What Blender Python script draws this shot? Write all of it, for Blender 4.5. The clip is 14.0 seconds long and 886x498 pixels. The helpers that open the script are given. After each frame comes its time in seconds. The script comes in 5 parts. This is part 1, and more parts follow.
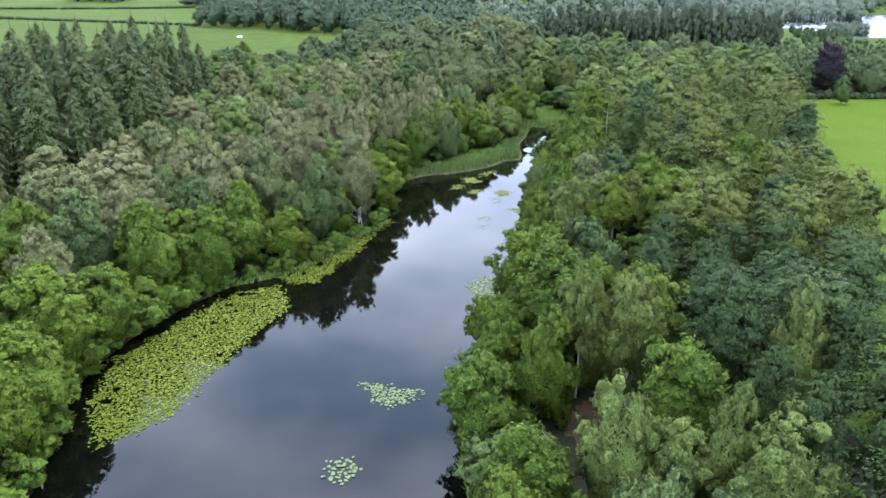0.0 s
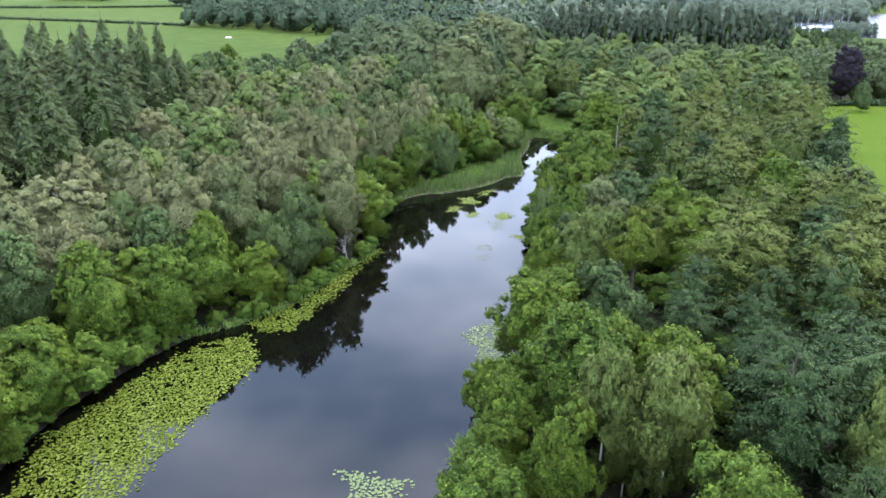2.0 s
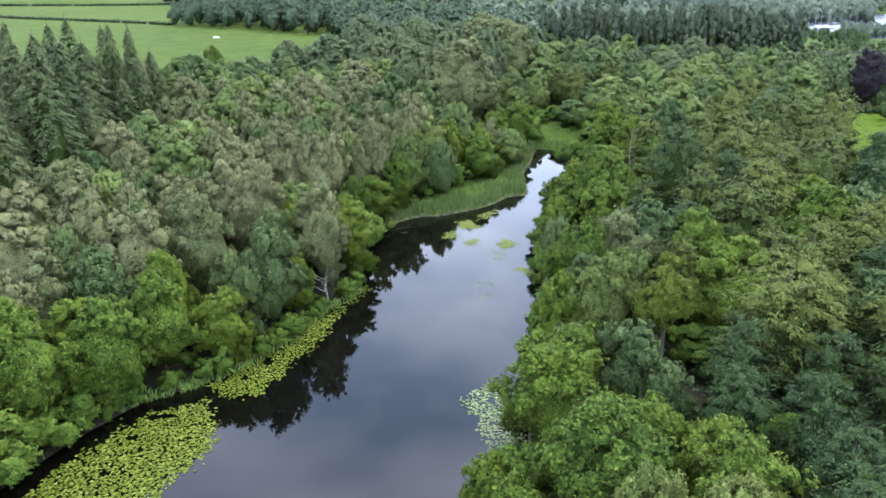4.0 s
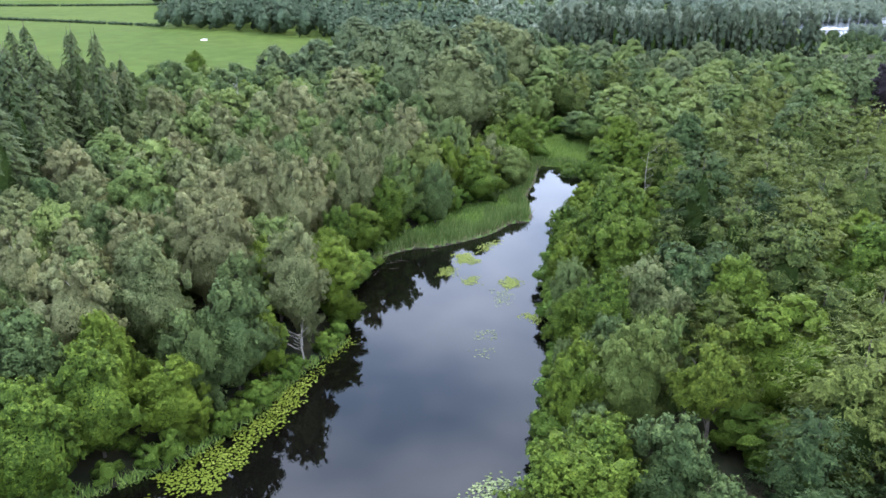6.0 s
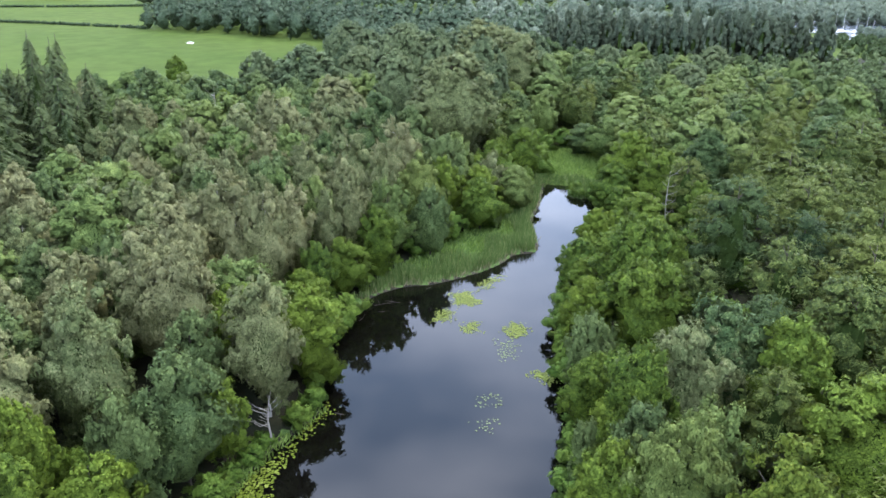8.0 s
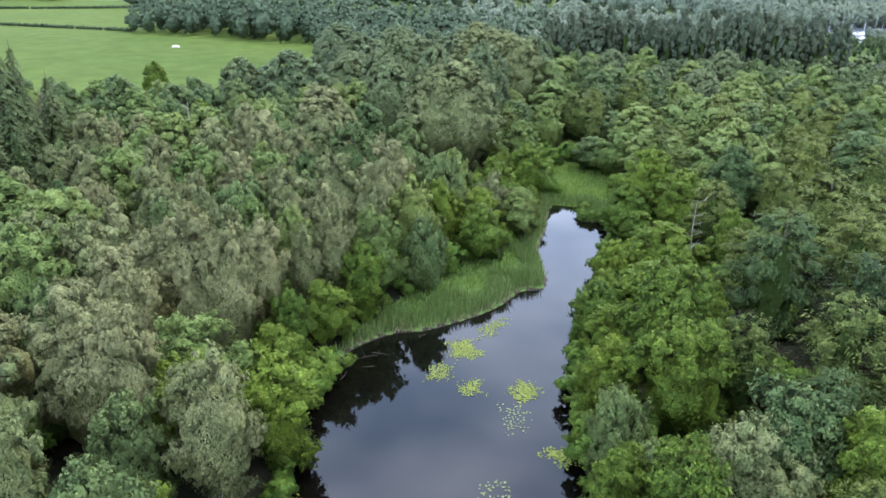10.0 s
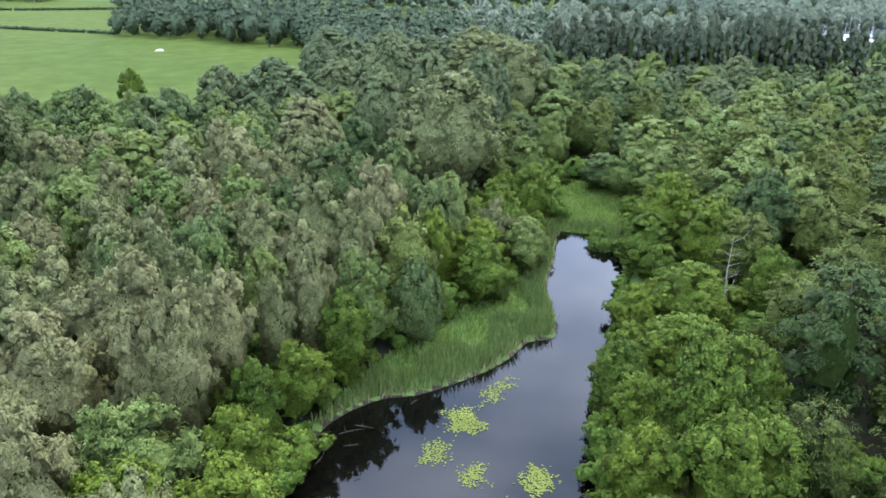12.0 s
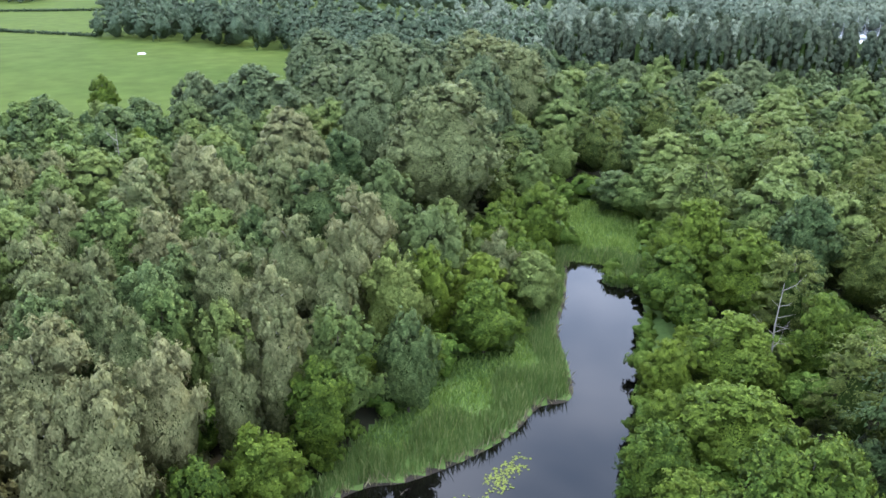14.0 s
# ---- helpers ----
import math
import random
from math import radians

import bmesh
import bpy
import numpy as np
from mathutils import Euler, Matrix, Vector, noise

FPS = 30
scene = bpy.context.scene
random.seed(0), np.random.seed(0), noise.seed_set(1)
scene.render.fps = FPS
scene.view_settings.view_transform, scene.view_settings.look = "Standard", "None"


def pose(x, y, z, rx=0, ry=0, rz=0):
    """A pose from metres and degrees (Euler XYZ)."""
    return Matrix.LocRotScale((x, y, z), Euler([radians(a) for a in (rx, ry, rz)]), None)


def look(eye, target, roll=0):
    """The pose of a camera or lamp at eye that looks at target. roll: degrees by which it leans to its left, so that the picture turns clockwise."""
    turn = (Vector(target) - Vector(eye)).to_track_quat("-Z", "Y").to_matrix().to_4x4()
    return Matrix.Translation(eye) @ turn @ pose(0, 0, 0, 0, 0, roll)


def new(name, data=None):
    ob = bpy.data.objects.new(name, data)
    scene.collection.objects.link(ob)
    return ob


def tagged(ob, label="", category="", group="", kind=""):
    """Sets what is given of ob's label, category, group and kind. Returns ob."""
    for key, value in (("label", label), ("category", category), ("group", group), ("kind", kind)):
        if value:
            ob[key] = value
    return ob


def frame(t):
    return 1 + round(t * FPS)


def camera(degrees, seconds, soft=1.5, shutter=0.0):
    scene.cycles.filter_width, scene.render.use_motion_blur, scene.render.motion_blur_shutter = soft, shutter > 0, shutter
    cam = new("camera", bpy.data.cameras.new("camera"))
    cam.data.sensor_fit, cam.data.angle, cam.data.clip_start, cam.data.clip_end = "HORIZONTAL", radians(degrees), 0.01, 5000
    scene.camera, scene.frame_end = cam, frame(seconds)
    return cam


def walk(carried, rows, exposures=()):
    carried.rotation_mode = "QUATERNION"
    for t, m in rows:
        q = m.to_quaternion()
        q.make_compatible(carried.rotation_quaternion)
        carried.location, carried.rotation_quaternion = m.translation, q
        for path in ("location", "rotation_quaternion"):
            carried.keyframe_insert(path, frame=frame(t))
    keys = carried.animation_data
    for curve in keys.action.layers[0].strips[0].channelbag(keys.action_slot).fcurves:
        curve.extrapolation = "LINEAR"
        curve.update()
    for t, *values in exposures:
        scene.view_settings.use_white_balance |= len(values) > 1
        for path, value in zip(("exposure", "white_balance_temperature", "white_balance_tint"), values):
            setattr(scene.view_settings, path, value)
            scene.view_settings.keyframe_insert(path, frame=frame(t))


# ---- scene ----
cam = camera(61.2, 14.0, soft=1.6)
METRES, EYE, TILT, LEAN, TURN = 105.0, 43.4, -21.0, 0.0, 0.0
ROWS = [
    (0.0, 0.0, 0.0, 0.0, -0.0, 0.0, -0.0),
    (0.5, 0.0009, 0.0333, 0.0136, -0.05, -0.05, 0.03),
    (1.0, 0.0017, 0.0668, 0.0273, -0.11, -0.09, 0.04),
    (1.5, 0.0025, 0.1004, 0.041, -0.17, -0.13, 0.04),
    (2.0, 0.0031, 0.1344, 0.0541, -0.23, -0.17, 0.04),
    (2.5, 0.0038, 0.1687, 0.0672, -0.29, -0.24, 0.04),
    (3.0, 0.0043, 0.2031, 0.0802, -0.35, -0.29, 0.03),
    (5.5, 0.0089, 0.3717, 0.1474, -0.62, -0.41, 0.0),
    (6.0, 0.0097, 0.4053, 0.1612, -0.67, -0.42, -0.0),
    (6.5, 0.0104, 0.4392, 0.1741, -0.74, -0.42, 0.01),
    (7.0, 0.0112, 0.4732, 0.1864, -0.79, -0.41, 0.01),
    (7.5, 0.0118, 0.5069, 0.1983, -0.85, -0.4, 0.02),
    (8.0, 0.0128, 0.5404, 0.2103, -0.91, -0.39, 0.03),
    (10.5, 0.017, 0.7068, 0.2684, -1.24, -0.31, 0.13),
    (11.0, 0.0177, 0.7399, 0.2809, -1.32, -0.3, 0.15),
    (11.5, 0.0184, 0.7726, 0.2933, -1.4, -0.3, 0.19),
    (12.0, 0.0193, 0.8051, 0.3053, -1.46, -0.3, 0.21),
    (12.5, 0.0202, 0.8381, 0.3168, -1.55, -0.29, 0.23),
    (13.0, 0.0212, 0.8705, 0.3283, -1.61, -0.3, 0.27),
    (13.5, 0.0222, 0.9033, 0.3394, -1.68, -0.28, 0.31),
    (14.0, 0.023, 0.9359, 0.351, -1.78, -0.29, 0.35),
]
walk(cam, [(t, pose(0, 0, EYE, TILT, LEAN, TURN) @ pose(METRES * x, METRES * y, METRES * z, 90 + pitch, roll, yaw)) for t, x, y, z, yaw, pitch, roll in ROWS])

# ---- world, sun ----
SUN_EL, SUN_AZ = 56.0, 40.0          # degrees; azimuth clockwise from +y
world = bpy.data.worlds.new("overcast_sky")
scene.world = world
world.use_nodes = True
wn, wl = world.node_tree.nodes, world.node_tree.links
wn.clear()
w_out = wn.new("ShaderNodeOutputWorld")
w_bg = wn.new("ShaderNodeBackground")
w_sky = wn.new("ShaderNodeTexSky")
w_sky.sky_type = 'NISHITA'
w_sky.sun_disc = False
w_sky.sun_elevation = radians(SUN_EL)
w_sky.sun_rotation = radians(SUN_AZ)
w_sky.air_density, w_sky.dust_density, w_sky.ozone_density = 1.0, 1.5, 1.0
w_tc = wn.new("ShaderNodeTexCoord")
w_map = wn.new("ShaderNodeMapping")
w_map.inputs["Scale"].default_value = (1.0, 1.0, 2.2)
w_noise = wn.new("ShaderNodeTexNoise")
w_noise.inputs["Scale"].default_value = 1.9
w_noise.inputs["Detail"].default_value = 4.0
w_noise.inputs["Roughness"].default_value = 0.5
w_ramp = wn.new("ShaderNodeValToRGB")
w_ramp.color_ramp.elements[0].position, w_ramp.color_ramp.elements[0].color = 0.40, (13.9, 19.4, 30.5, 1)
w_ramp.color_ramp.elements[1].position, w_ramp.color_ramp.elements[1].color = 0.62, (42.0, 46.6, 59.0, 1)
w_mix = wn.new("ShaderNodeMixRGB")
w_mix.inputs[0].default_value = 0.85
wl.new(w_tc.outputs["Generated"], w_map.inputs["Vector"])
wl.new(w_map.outputs[0], w_noise.inputs["Vector"])
wl.new(w_noise.outputs["Fac"], w_ramp.inputs[0])
wl.new(w_sky.outputs[0], w_mix.inputs[1])
wl.new(w_ramp.outputs[0], w_mix.inputs[2])
wl.new(w_mix.outputs[0], w_bg.inputs[0])
wl.new(w_bg.outputs[0], w_out.inputs[0])
w_bg.inputs[1].default_value = 0.12
sun = new("sun", bpy.data.lights.new("sun", "SUN"))
sun.data.energy, sun.data.angle, sun.data.color = 3.0, radians(20), (1.0, 0.95, 0.86)
sa, se = radians(SUN_AZ), radians(SUN_EL)
sun.matrix_world = look((100 * math.sin(sa) * math.cos(se), 100 * math.cos(sa) * math.cos(se), 100 * math.sin(se)), (0, 0, 0))
scene.view_settings.exposure = 0.11


# ---- materials ----
def material(name):
    m = bpy.data.materials.new(name)
    m.use_nodes = True
    return m, m.node_tree.nodes, m.node_tree.links, m.node_tree.nodes["Principled BSDF"]


def foliage(name, dark, light, tip=None, through_light=0.14, patch=0.35, leaf=0.13, fall=1.0, open_part=0.68, round_crown=1.1, own=0.8):
    """Leafy sprays: colour varies from plant to plant, spray to spray and leaf to leaf, and in patches. Each spray is parted into
    single leaves of the given size, that stand at odd angles with gaps between them; fall stretches them downwards. Some light passes through.
    round_crown: how far the leaves face outwards from their bough and crown; own: how much plants differ."""
    m, n, l, p = material(name)
    info, geo = n.new("ShaderNodeObjectInfo"), n.new("ShaderNodeNewGeometry")
    noi = n.new("ShaderNodeTexNoise")
    noi.inputs["Scale"].default_value, noi.inputs["Detail"].default_value = patch, 3
    l.new(geo.outputs["Position"], noi.inputs["Vector"])
    add = n.new("ShaderNodeMath"); add.operation = 'MULTIPLY_ADD'
    l.new(info.outputs["Random"], add.inputs[0]); add.inputs[1].default_value = own
    sub = n.new("ShaderNodeMath"); sub.operation = 'MULTIPLY_ADD'
    l.new(noi.outputs["Fac"], sub.inputs[0]); sub.inputs[1].default_value, sub.inputs[2].default_value = 1.1, -0.45
    l.new(sub.outputs[0], add.inputs[2])
    mix = n.new("ShaderNodeMixRGB"); mix.use_clamp = True
    l.new(add.outputs[0], mix.inputs[0])
    mix.inputs[1].default_value, mix.inputs[2].default_value = (*dark, 1), (*light, 1)
    col = mix.outputs[0]
    grain = geo.outputs["Random Per Island"]
    if leaf:
        mp, vor, sep = n.new("ShaderNodeMapping"), n.new("ShaderNodeTexVoronoi"), n.new("ShaderNodeSeparateColor")
        mp.inputs["Scale"].default_value = (1 / leaf, 1 / leaf, 1 / (leaf * fall))
        vor.inputs["Scale"].default_value = 1.0
        l.new(geo.outputs["Position"], mp.inputs["Vector"]); l.new(mp.outputs[0], vor.inputs["Vector"]); l.new(vor.outputs["Color"], sep.inputs[0])
        sprig = n.new("ShaderNodeTexNoise")
        sprig.inputs["Scale"].default_value, sprig.inputs["Detail"].default_value = 0.24 / leaf, 2
        l.new(geo.outputs["Position"], sprig.inputs["Vector"])
        blend = n.new("ShaderNodeMath"); blend.operation = 'MULTIPLY_ADD'; blend.inputs[1].default_value = 0.55
        l.new(sep.outputs[0], blend.inputs[0])
        part_of = n.new("ShaderNodeMath"); part_of.operation = 'MULTIPLY_ADD'; part_of.inputs[1].default_value, part_of.inputs[2].default_value = 1.2, -0.38
        l.new(sprig.outputs["Fac"], part_of.inputs[0]); l.new(part_of.outputs[0], blend.inputs[2])
        grain = blend.outputs[0]
    if tip:
        isl = n.new("ShaderNodeMath"); isl.operation = 'POWER'; isl.use_clamp = True
        l.new(grain, isl.inputs[0]); isl.inputs[1].default_value = 3.0
        mt = n.new("ShaderNodeMixRGB")
        l.new(isl.outputs[0], mt.inputs[0]); l.new(col, mt.inputs[1]); mt.inputs[2].default_value = (*tip, 1)
        col = mt.outputs[0]
    hsv = n.new("ShaderNodeHueSaturation")
    val = n.new("ShaderNodeMapRange")
    val.inputs["To Min"].default_value, val.inputs["To Max"].default_value = (0.74, 1.62) if leaf else (0.70, 1.30)
    l.new(hsv.outputs[0], p.inputs["Base Color"])
    l.new(val.outputs[0], hsv.inputs["Value"]); l.new(col, hsv.inputs["Color"])
    p.inputs["Roughness"].default_value = 0.66
    p.inputs["Specular IOR Level"].default_value = 0.09
    tr = n.new("ShaderNodeBsdfTranslucent"); l.new(hsv.outputs[0], tr.inputs["Color"])
    ms = n.new("ShaderNodeMixShader"); ms.inputs[0].default_value = through_light
    l.new(p.outputs[0], ms.inputs[1]); l.new(tr.outputs[0], ms.inputs[2])
    l.new(grain, val.inputs["Value"])
    if not leaf:
        l.new(ms.outputs[0], n["Material Output"].inputs[0])
        return m
    off = n.new("ShaderNodeVectorMath"); off.operation = 'SUBTRACT'
    l.new(vor.outputs["Color"], off.inputs[0]); off.inputs[1].default_value = (0.5, 0.5, 0.42)
    bend = n.new("ShaderNodeVectorMath"); bend.operation = 'MULTIPLY_ADD'
    l.new(off.outputs[0], bend.inputs[0]); bend.inputs[1].default_value = (0.8, 0.8, 0.8); l.new(geo.outputs["Normal"], bend.inputs[2])
    if round_crown:
        att, turn = n.new("ShaderNodeAttribute"), n.new("ShaderNodeVectorTransform")
        att.attribute_name = "outward"
        turn.vector_type, turn.convert_from, turn.convert_to = 'NORMAL', 'OBJECT', 'WORLD'; l.new(att.outputs["Vector"], turn.inputs[0])
        face, both = n.new("ShaderNodeVectorMath"), n.new("ShaderNodeVectorMath")
        face.operation = 'SCALE'; face.inputs["Scale"].default_value = 0.22; l.new(geo.outputs["Normal"], face.inputs[0])
        both.operation = 'MULTIPLY_ADD'; both.inputs[1].default_value = (round_crown,) * 3
        l.new(turn.outputs[0], both.inputs[0]); l.new(face.outputs[0], both.inputs[2]); l.new(both.outputs[0], bend.inputs[2])
    nor = n.new("ShaderNodeVectorMath"); nor.operation = 'NORMALIZE'; l.new(bend.outputs[0], nor.inputs[0])
    l.new(nor.outputs[0], p.inputs["Normal"]); l.new(nor.outputs[0], tr.inputs["Normal"])
    cut = n.new("ShaderNodeMath"); cut.operation = 'LESS_THAN'; cut.inputs[1].default_value = open_part
    l.new(vor.outputs["Distance"], cut.inputs[0])
    gap = n.new("ShaderNodeBsdfTransparent")
    me = n.new("ShaderNodeMixShader")
    l.new(cut.outputs[0], me.inputs[0]); l.new(gap.outputs[0], me.inputs[1]); l.new(ms.outputs[0], me.inputs[2])
    l.new(me.outputs[0], n["Material Output"].inputs[0])
    return m


def mottled(name, a, b, scale, rough=0.85, fine=6.0, bump=0.0, c=None):
    """Two colours mixed by noise at two sizes, in metres of the world, with relief."""
    m, n, l, p = material(name)
    geo = n.new("ShaderNodeNewGeometry")
    n1, n2 = n.new("ShaderNodeTexNoise"), n.new("ShaderNodeTexNoise")
    n1.inputs["Scale"].default_value, n1.inputs["Detail"].default_value = scale, 4
    n2.inputs["Scale"].default_value, n2.inputs["Detail"].default_value = scale * fine, 5
    l.new(geo.outputs["Position"], n1.inputs["Vector"]); l.new(geo.outputs["Position"], n2.inputs["Vector"])
    r = n.new("ShaderNodeMapRange"); r.inputs["From Min"].default_value, r.inputs["From Max"].default_value = 0.32, 0.68
    l.new(n1.outputs["Fac"], r.inputs["Value"])
    mix = n.new("ShaderNodeMixRGB"); l.new(r.outputs[0], mix.inputs[0])
    mix.inputs[1].default_value, mix.inputs[2].default_value = (*a, 1), (*b, 1)
    hsv = n.new("ShaderNodeHueSaturation"); l.new(mix.outputs[0], hsv.inputs["Color"])
    v = n.new("ShaderNodeMapRange"); v.inputs["To Min"].default_value, v.inputs["To Max"].default_value = 0.6, 1.4
    l.new(n2.outputs["Fac"], v.inputs["Value"]); l.new(v.outputs[0], hsv.inputs["Value"])
    l.new(hsv.outputs[0], p.inputs["Base Color"])
    p.inputs["Roughness"].default_value = rough
    p.inputs["Specular IOR Level"].default_value = 0.2
    if bump:
        bp = n.new("ShaderNodeBump"); bp.inputs["Strength"].default_value, bp.inputs["Distance"].default_value = 0.6, bump
        l.new(n2.outputs["Fac"], bp.inputs["Height"]); l.new(bp.outputs[0], p.inputs["Normal"])
    return m


M_ALDER = foliage("alder_leaves", (0.035, 0.068, 0.011), (0.085, 0.122, 0.014), (0.112, 0.148, 0.019), 0.14, leaf=0.13)
# sycamore, ash, oak and lime: greens greyed in the colour for distance haze
M_SYCAMORE = foliage("sycamore_leaves", (0.036, 0.066, 0.022), (0.078, 0.106, 0.034), (0.096, 0.124, 0.040), 0.14, leaf=0.16)
M_ASH = foliage("ash_leaves", (0.062, 0.100, 0.026), (0.112, 0.146, 0.038), (0.128, 0.160, 0.044), leaf=0.15)
M_HAZEL = foliage("hazel_leaves", (0.044, 0.088, 0.013), (0.086, 0.130, 0.018), (0.104, 0.146, 0.024), leaf=0.12)
M_BIRCH = foliage("birch_leaves", (0.076, 0.102, 0.034), (0.148, 0.147, 0.062), (0.156, 0.158, 0.070), leaf=0.10, fall=2.2, own=0.9)
M_DOWNY = foliage("downy_birch_leaves", (0.066, 0.100, 0.024), (0.110, 0.138, 0.032), (0.135, 0.16, 0.045), leaf=0.10, fall=2.2)
M_WILLOW = foliage("willow_leaves", (0.056, 0.090, 0.028), (0.098, 0.130, 0.040), (0.118, 0.148, 0.050), leaf=0.10, fall=1.6)
M_BEECH = foliage("beech_leaves", (0.035, 0.057, 0.014), (0.084, 0.104, 0.022), (0.130, 0.148, 0.034), leaf=0.12)
M_HEMLOCK = foliage("hemlock_needles", (0.016, 0.034, 0.012), (0.036, 0.060, 0.018), (0.080, 0.106, 0.034), 0.10, leaf=0.10)
M_OAK = foliage("oak_leaves", (0.050, 0.078, 0.036), (0.106, 0.130, 0.054), (0.118, 0.142, 0.060), leaf=0.18)
M_OPENOAK = foliage("yellow_oak_leaves", (0.050, 0.080, 0.011), (0.088, 0.118, 0.016), (0.135, 0.155, 0.022), 0.12, leaf=0.14)
M_LIME = foliage("lime_leaves", (0.104, 0.124, 0.048), (0.144, 0.160, 0.060), (0.154, 0.170, 0.066), leaf=0.18)
M_SPRUCE = foliage("spruce_needles", (0.034, 0.056, 0.022), (0.088, 0.110, 0.042), (0.105, 0.13, 0.05), 0.15, leaf=0.22, open_part=0.66, round_crown=0.9)
# the poplars' own grey-green, lightened in the colour for distance haze
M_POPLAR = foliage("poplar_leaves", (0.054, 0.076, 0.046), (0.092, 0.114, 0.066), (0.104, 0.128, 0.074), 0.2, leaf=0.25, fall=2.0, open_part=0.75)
M_PURPLE = foliage("copper_beech_leaves", (0.022, 0.017, 0.021), (0.033, 0.026, 0.031), (0.04, 0.032, 0.038), leaf=0.25)
# far wood greens, paled and greyed in the colour for distance haze
M_HAZEWOOD = foliage("hazed_wood_leaves", (0.108, 0.142, 0.098), (0.166, 0.198, 0.132), (0.175, 0.21, 0.14), 0.2, 0.05, leaf=0.4, open_part=0.75)
M_MIDWOOD = foliage("lakeside_wood_leaves", (0.036, 0.066, 0.026), (0.086, 0.116, 0.042), (0.10, 0.13, 0.05), 0.2, 0.08, leaf=0.3, open_part=0.75)
# bluish grey in this belt's green is painted-in distance haze
M_HAZEDARK = foliage("hazed_dark_wood_leaves", (0.042, 0.070, 0.040), (0.078, 0.108, 0.058), (0.090, 0.120, 0.066), 0.2, 0.05, leaf=0.4, open_part=0.75)
M_HEDGE = foliage("hedge_leaves", (0.025, 0.042, 0.02), (0.042, 0.062, 0.028), (0.055, 0.075, 0.035), 0.15, leaf=0)
M_REED = foliage("reed_blades", (0.066, 0.132, 0.034), (0.112, 0.178, 0.046), (0.19, 0.21, 0.085), 0.3, 0.25, leaf=0)
M_SEDGE = foliage("sedge_blades", (0.130, 0.215, 0.042), (0.185, 0.270, 0.056), (0.20, 0.26, 0.08), 0.3, 0.25, leaf=0)
M_PAD = foliage("lily_pad_skin", (0.080, 0.108, 0.009), (0.114, 0.138, 0.016), (0.135, 0.158, 0.032), 0.1, 0.12, leaf=0, own=0.1)
M_PADPALE = foliage("pale_lily_pad_skin", (0.135, 0.172, 0.070), (0.180, 0.212, 0.094), (0.20, 0.23, 0.112), 0.12, 0.3, leaf=0, own=0.1)
M_ALGAE = foliage("algae_mat", (0.115, 0.145, 0.026), (0.165, 0.190, 0.040), (0.20, 0.22, 0.06), 0.1, 0.5, leaf=0, own=0.1)
# dark crown core: shade in the gaps is put into its colour
M_CORESHADE = mottled("crown_core_shade", (0.026, 0.044, 0.011), (0.042, 0.064, 0.017), 2.2, 0.95, 5)
M_CORESHADE.node_tree.nodes["Principled BSDF"].inputs["Specular IOR Level"].default_value = 0.0
M_BARK = mottled("dark_bark", (0.060, 0.050, 0.040), (0.120, 0.100, 0.080), 1.5, 0.9, 5, 0.02)
M_BIRCHBARK = mottled("white_birch_bark", (0.500, 0.480, 0.430), (0.300, 0.270, 0.230), 1.2, 0.7, 4, 0.01)
M_DEAD = mottled("bleached_dead_wood", (0.300, 0.275, 0.235), (0.190, 0.172, 0.148), 2.0, 0.8, 4, 0.01)
M_PASTURE = mottled("pasture_grass", (0.060, 0.098, 0.009), (0.076, 0.110, 0.013), 0.05, 0.9, 30, 0.05)
M_FARPASTURE = mottled("far_pasture_grass", (0.052, 0.080, 0.017), (0.070, 0.096, 0.022), 0.012, 0.9, 12)
# floor colour darkened to carry the shade under the trees
M_FLOOR = mottled("shaded_woodland_floor", (0.014, 0.018, 0.008), (0.030, 0.026, 0.013), 0.15, 0.95, 8, 0.08)
# glade ground: its own brown, brightened in the colour for open daylight
M_EARTH = mottled("bare_brown_earth", (0.095, 0.058, 0.030), (0.060, 0.044, 0.022), 0.5, 0.95, 6, 0.05)
M_BANK = mottled("bank_grass", (0.062, 0.110, 0.025), (0.090, 0.140, 0.035), 0.2, 0.9, 8, 0.08)
for m in (M_PASTURE, M_FARPASTURE):
    m.node_tree.nodes["Principled BSDF"].inputs["Specular IOR Level"].default_value = 0.03
M_MUD = mottled("pond_mud", (0.020, 0.016, 0.012), (0.035, 0.028, 0.020), 0.3, 0.8, 6)
M_WHITE = mottled("white_sheet", (0.80, 0.80, 0.78), (0.70, 0.70, 0.68), 0.8, 0.6)
M_PLANK = mottled("weathered_planks", (0.33, 0.29, 0.24), (0.24, 0.21, 0.17), 1.5, 0.85, 8, 0.01)


def water_material(name, deep, ripple, rough, ior=1.333):
    m, n, l, p = material(name)
    geo, noi, bp = n.new("ShaderNodeNewGeometry"), n.new("ShaderNodeTexNoise"), n.new("ShaderNodeBump")
    noi.inputs["Scale"].default_value, noi.inputs["Detail"].default_value = 1.3, 3
    l.new(geo.outputs["Position"], noi.inputs["Vector"])
    bp.inputs["Strength"].default_value, bp.inputs["Distance"].default_value = 0.25, ripple
    l.new(noi.outputs["Fac"], bp.inputs["Height"]); l.new(bp.outputs[0], p.inputs["Normal"])
    p.inputs["Base Color"].default_value = (*deep, 1)
    p.inputs["Roughness"].default_value, p.inputs["IOR"].default_value = rough, ior
    return m


M_WATER = water_material("pond_water", (0.0022, 0.0020, 0.0016), 0.003, 0.02, 1.38)
M_LAKE = water_material("lake_water", (0.05, 0.06, 0.07), 0.004, 0.25)

